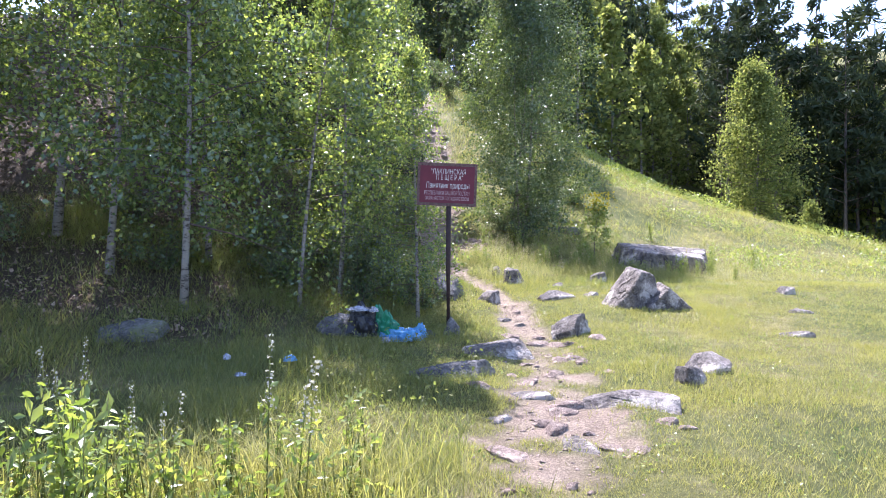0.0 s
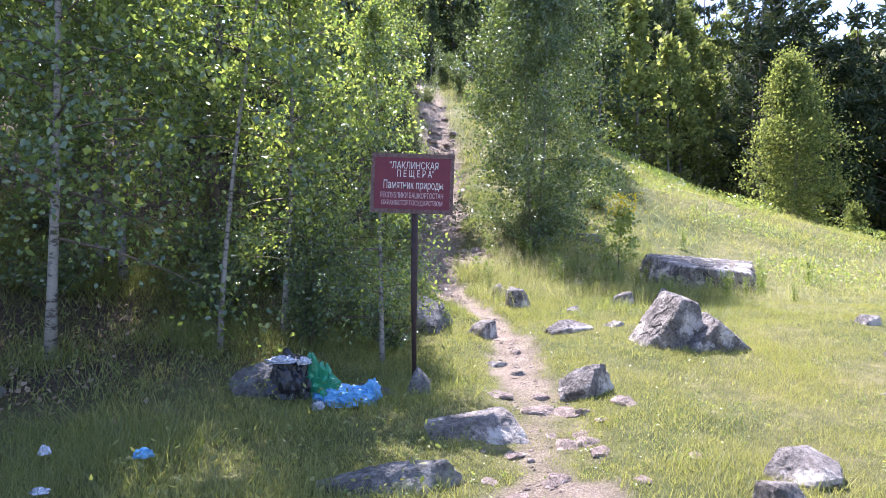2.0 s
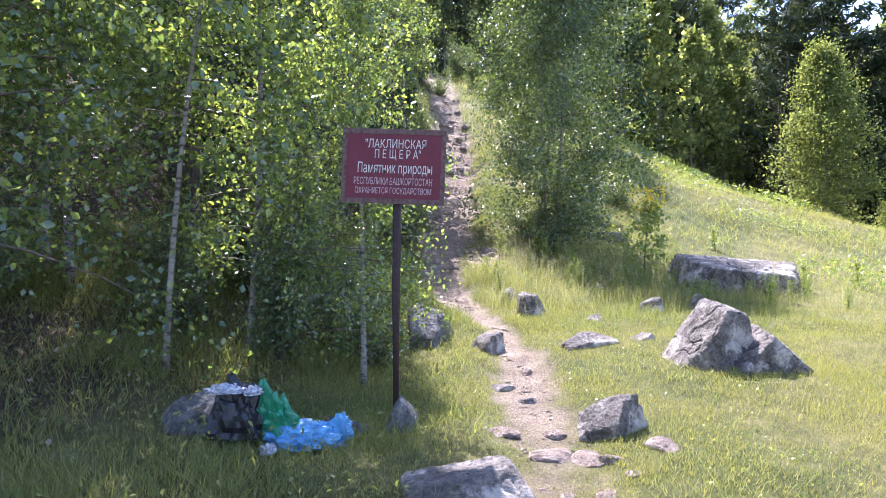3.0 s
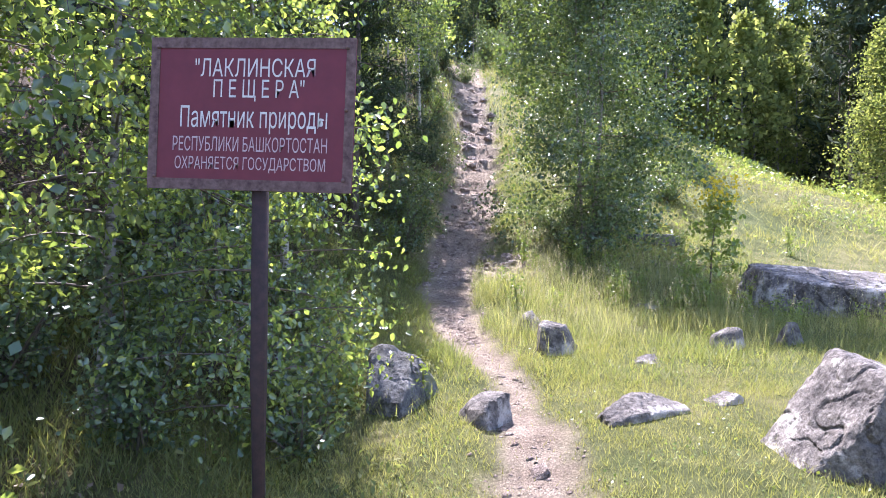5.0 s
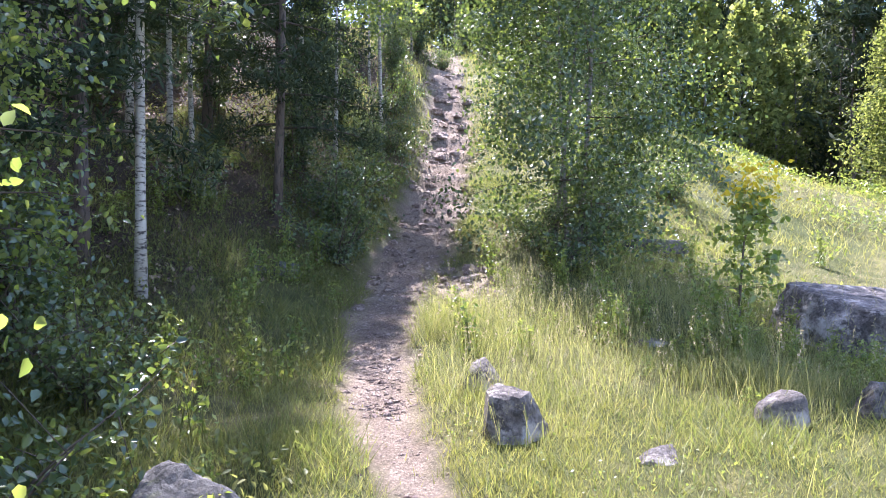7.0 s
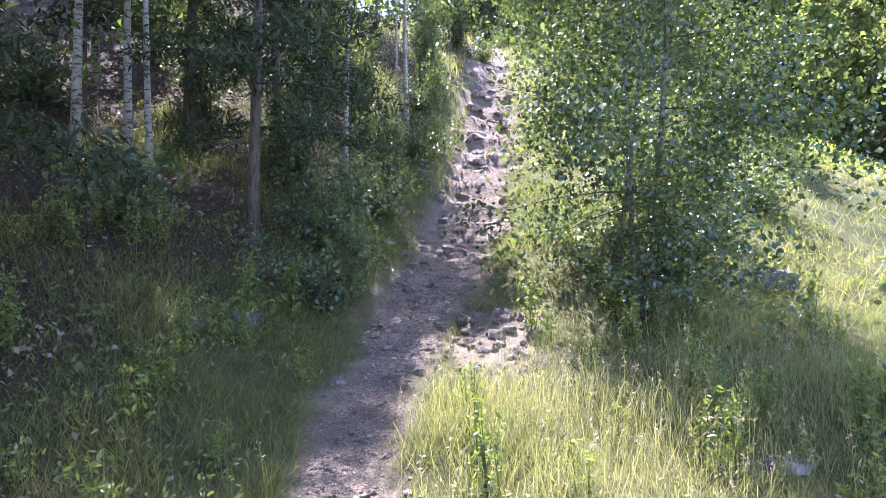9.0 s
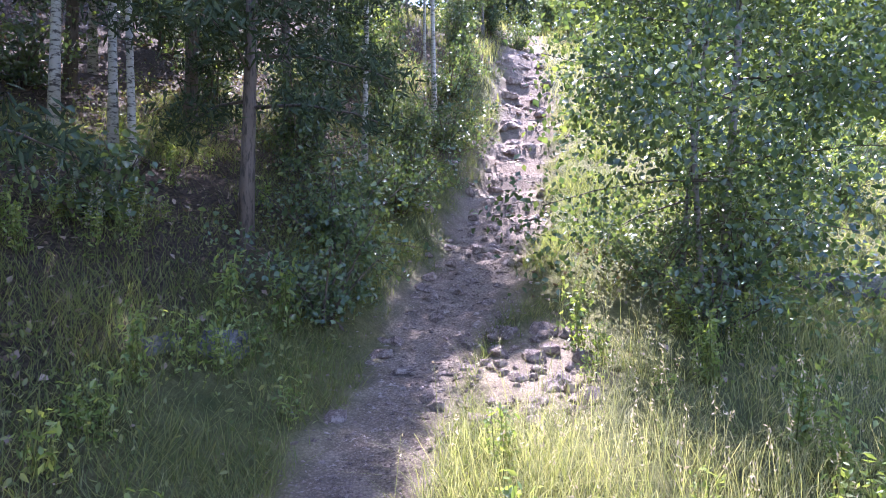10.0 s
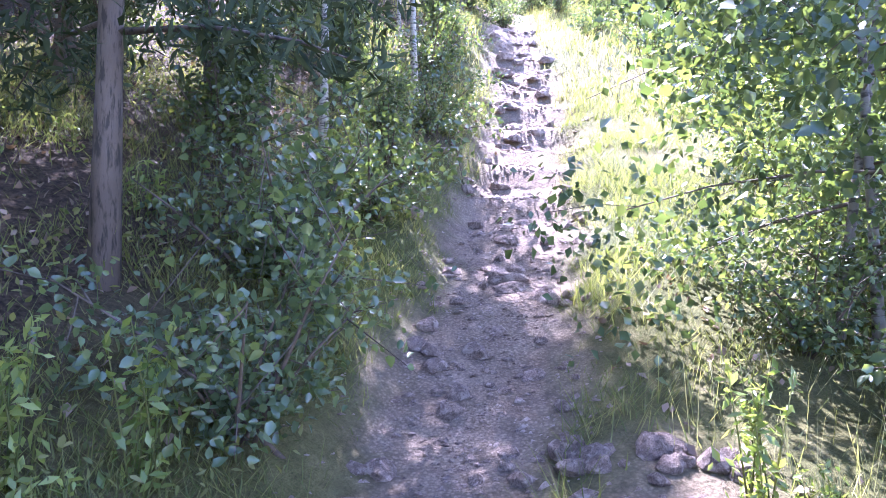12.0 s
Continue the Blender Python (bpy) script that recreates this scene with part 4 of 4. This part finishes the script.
grass("forest_grass", at, 0.19 * (1 + 0.7 * bumps(at[:, 0], at[:, 1], 0.7, 27)), 0.007, 1.1, GRASS_SHADE, "soft grass on the path's banks, shade put into its colour", 4, True)
at = scatter(26000, -5, 6, 26, 40, lambda x, y: (1 - np.clip(path_wear(x, y) * 1.6, 0, 1)) * clump(x, y, 0.9, 38, 0.2), 14)
grass("hill_grass", at, 0.30 * (1 + 0.6 * bumps(at[:, 0], at[:, 1], 1.0, 39)), 0.016, 1.0, GRASS_TALL, "sunlit grass beside the upper path", 14)
at = scatter(240000, 1.5, 30, 13.5, 52, lambda x, y: clump(x, y, 1.3, 28, 0.3) * (x > 2 + (y - 14) * 0.06) * np.interp(y, (13, 17, 30, 56), (1, 1, 0.8, 0.5)), 5)
grass("meadow_grass", at, np.interp(at[:, 1], (14, 18, 26), (0.10, 0.22, 0.30)) * (1 + 0.6 * bumps(at[:, 0], at[:, 1], 1.2, 29)), np.interp(at[:, 1], (14, 20, 40), (0.007, 0.012, 0.024)), 1.2, GRASS_SUN, "rough sunlit grass on the slope", 5, True)
at = scatter(120000, 2.5, 30, 16.5, 50, lambda x, y: np.clip(clump(x, y, 1.6, 35) * 2 - 0.8, 0, 1), 6)
at[:, 2] += np.random.default_rng(3).uniform(0.05, 0.45, len(at))
tagged(part("fern_cover", leaves_mesh("fern_cover", at, np.interp(at[:, 1], (17, 40), (0.085, 0.15)), 0.0, 0.35, 6, 1.2), WEED_LEAF), "bright green ferns and herbs covering the slope", "fern", kind="stuff")
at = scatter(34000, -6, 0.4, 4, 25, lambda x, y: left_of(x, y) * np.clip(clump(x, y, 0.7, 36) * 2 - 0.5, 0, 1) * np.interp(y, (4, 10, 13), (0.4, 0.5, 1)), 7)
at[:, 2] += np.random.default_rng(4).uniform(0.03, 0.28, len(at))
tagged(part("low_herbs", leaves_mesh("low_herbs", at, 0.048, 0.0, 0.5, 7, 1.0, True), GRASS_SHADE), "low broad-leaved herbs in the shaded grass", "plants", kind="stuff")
at = scatter(26000, -1, 9, 2, 14, lambda x, y: open_ground(x, y) * np.clip(clump(x, y, 0.5, 37) * 1.6 - 0.4, 0, 1), 8)
at[:, 2] += np.random.default_rng(5).uniform(0.01, 0.06, len(at))
tagged(part("clover", leaves_mesh("clover", at, 0.022, 0.0, 0.8, 8, 2.0), WEED_LEAF), "low clover and plantain leaves in the meadow", "plants", kind="stuff")


# ---- fallen leaves ----
at = scatter(26000, -10, 3.2, 7.5, 30, lambda x, y: np.clip(forest_floor(x, y) + 0.35 * (np.abs(x - 1.8) < 1.2) * (np.abs(y - 20) < 2), 0, 1) * clump(x, y, 1.0, 31, 0.2) * (1 - path_wear(x, y)), 9)
at[:, 2] += 0.02
tagged(part("leaf_litter", leaves_mesh("leaf_litter", at, 0.07, 0.0, 0.7, 9, 3.0), LITTER), "dry brown fallen leaves on the forest floor", "leaf litter", kind="stuff")


# ---- herbs ----
def herb_meshes(seed, tall, stems, leaf, flower=None):
    r = np.random.default_rng(seed)
    bm = bmesh.new()
    at, bloom = [], []
    for k in range(stems):
        a = r.uniform(0, 2 * math.pi)
        h, foot = tall * r.uniform(0.65, 1.0), r.normal(0, 0.06 if stems > 1 else 0, 2)
        tip = np.array((foot[0] + math.cos(a) * h * 0.16, foot[1] + math.sin(a) * h * 0.16, h))
        foot = np.array((*foot, -0.05))
        tube(bm, [foot, (foot + tip) / 2 + (0, 0, 0.03), tip], [0.005, 0.004, 0.002], 4)
        n = int(h / 0.022)
        q = r.uniform(0.1, 0.75 if flower else 1.0, n)[:, None]
        at.append(foot + (tip - foot) * q + np.concatenate([r.normal(0, 0.055, (n, 2)), r.normal(0, 0.012, (n, 1))], 1) * (1.25 - q))
        if flower:
            m = int(60 * h)
            q = r.uniform(0.62, 1.04, m)[:, None]
            bloom.append(foot + (tip - foot) * q + r.normal(0, 0.022, (m, 3)) * (1.9 - 1.5 * q))
    me = bpy.data.meshes.new("stems")
    bm.to_mesh(me)
    bm.free()
    return me, leaves_mesh("leaves", np.concatenate(at), leaf, 0.0, 0.42, seed, 0.7), leaves_mesh("blossom", np.concatenate(bloom), 0.02, 0, 0.9, seed) if flower else None, flower


def plant_herb(meshes, x, y, label, group="", turn=0.0, size=1.0):
    t = thing("herb", x, y, ground_z(x, y), label, "plant", group, turn, size)
    part("stem_set", meshes[0], GRASS_SHADE, t, kind="stuff")
    part("foliage", meshes[1], WEED_LEAF, t, kind="stuff")
    if meshes[2]:
        part("blossom", meshes[2], meshes[3], t, kind="stuff")


HERBS = [herb_meshes(401, 0.55, 9, 0.06), herb_meshes(402, 0.9, 3, 0.06, CREAM), herb_meshes(403, 0.7, 8, 0.07), herb_meshes(404, 0.8, 4, 0.07, YELLOW), herb_meshes(405, 0.4, 6, 0.06)]
for k, (x, y, v, s) in enumerate([(-0.78, 3.47, 1, 1.08), (-1.5, 2.85, 2, 1.1), (-1.75, 3.1, 2, 1.2), (-1.3, 3.3, 0, 1.0), (-1.9, 3.5, 2, 1.0), (-1.05, 3.05, 0, 0.9), (-1.55, 3.7, 1, 0.8), (-2.2, 3.9, 2, 1.0),
                                  (-0.85, 3.2, 4, 1.0), (-0.5, 3.55, 4, 1.0), (-1.2, 3.75, 0, 0.9), (-2.4, 3.3, 0, 1.2), (-0.3, 3.2, 4, 0.8), (-1.0, 2.8, 4, 1.0), (-2.6, 4.6, 1, 0.9), (-0.6, 4.6, 4, 1.1), (-1.7, 2.6, 0, 1.0), (-1.35, 2.55, 0, 0.9), (-2.0, 2.9, 2, 0.9), (-1.15, 2.6, 4, 1.1), (-0.75, 2.9, 4, 0.9), (-1.6, 3.35, 0, 1.0), (-2.3, 3.6, 0, 1.0), (-0.95, 3.9, 0, 0.8), (-0.45, 3.95, 4, 1.0), (-2.7, 3.9, 2, 1.0), (-1.95, 4.2, 0, 0.8)]):
    plant_herb(HERBS[v], x, y, "tall leafy weed with pale flower spike" if v == 1 else "bushy green weed at the meadow's edge", "weeds of the foreground", 67 * k, s)
for k, (x, y) in enumerate([(-2.5, 17.4), (-2.7, 17.6), (-2.35, 17.7), (-2.9, 17.5)]):
    plant_herb(HERBS[1], x, y, "wild herb with cream flower heads on the bank", "flowering herbs", 50 * k, 0.7)
for k in range(110):
    x, y = pick.choice(((pick.uniform(-3.5, -0.6), pick.uniform(13.5, 18)), (pick.uniform(-1.5, 0.3), pick.uniform(10.5, 17)), (pick.uniform(0.6, 4.5), pick.uniform(15, 19)), (pick.uniform(3, 9), pick.uniform(15, 26)), (pick.uniform(-4, -0.8), pick.uniform(15.5, 20))))
    if abs(x - float(path_x(y))) < float(path_half(y)) + 0.15:
        continue
    v = pick.choice((0, 2, 4, 4, 0, 3 if x > 3 else 4, 0, 4, 4))
    plant_herb(HERBS[v], x, y, {1: "wild herb with cream flower spike", 3: "wild herb with yellow blossom"}.get(v, "leafy green wild herb in the grass"), "wild herbs", pick.uniform(0, 360), pick.uniform(0.6, 1.0))
for k in range(46):
    x, y = pick.uniform(2.4, 6.4), pick.uniform(14.3, 17.2)
    plant_herb(HERBS[pick.choice((0, 4, 4, 2))], x, y, "leafy green weed in the rough grass by the slab", "weeds by the slab", pick.uniform(0, 360), pick.uniform(0.45, 0.85))
SAPLING = tree_meshes(91, 1.6, 0.3, 0.42, 700, 0.075, "birch", (0.08, 0), 0.018, 16, 1, True)
t = plant_tree("sapling", SAPLING, (TWIG_BARK, TWIG_BARK, WEED_LEAF), 3.62, 16.2, "thin young sapling with yellow blossom on top", category="young tree")
r = np.random.default_rng(8)
part("blossom", leaves_mesh("blossom", np.stack([r.normal(0.12, 0.16, 260), r.normal(0, 0.16, 260), r.uniform(1.35, 1.8, 260)], 1), 0.06, 0, 0.7, 8), YELLOW, t, kind="stuff")
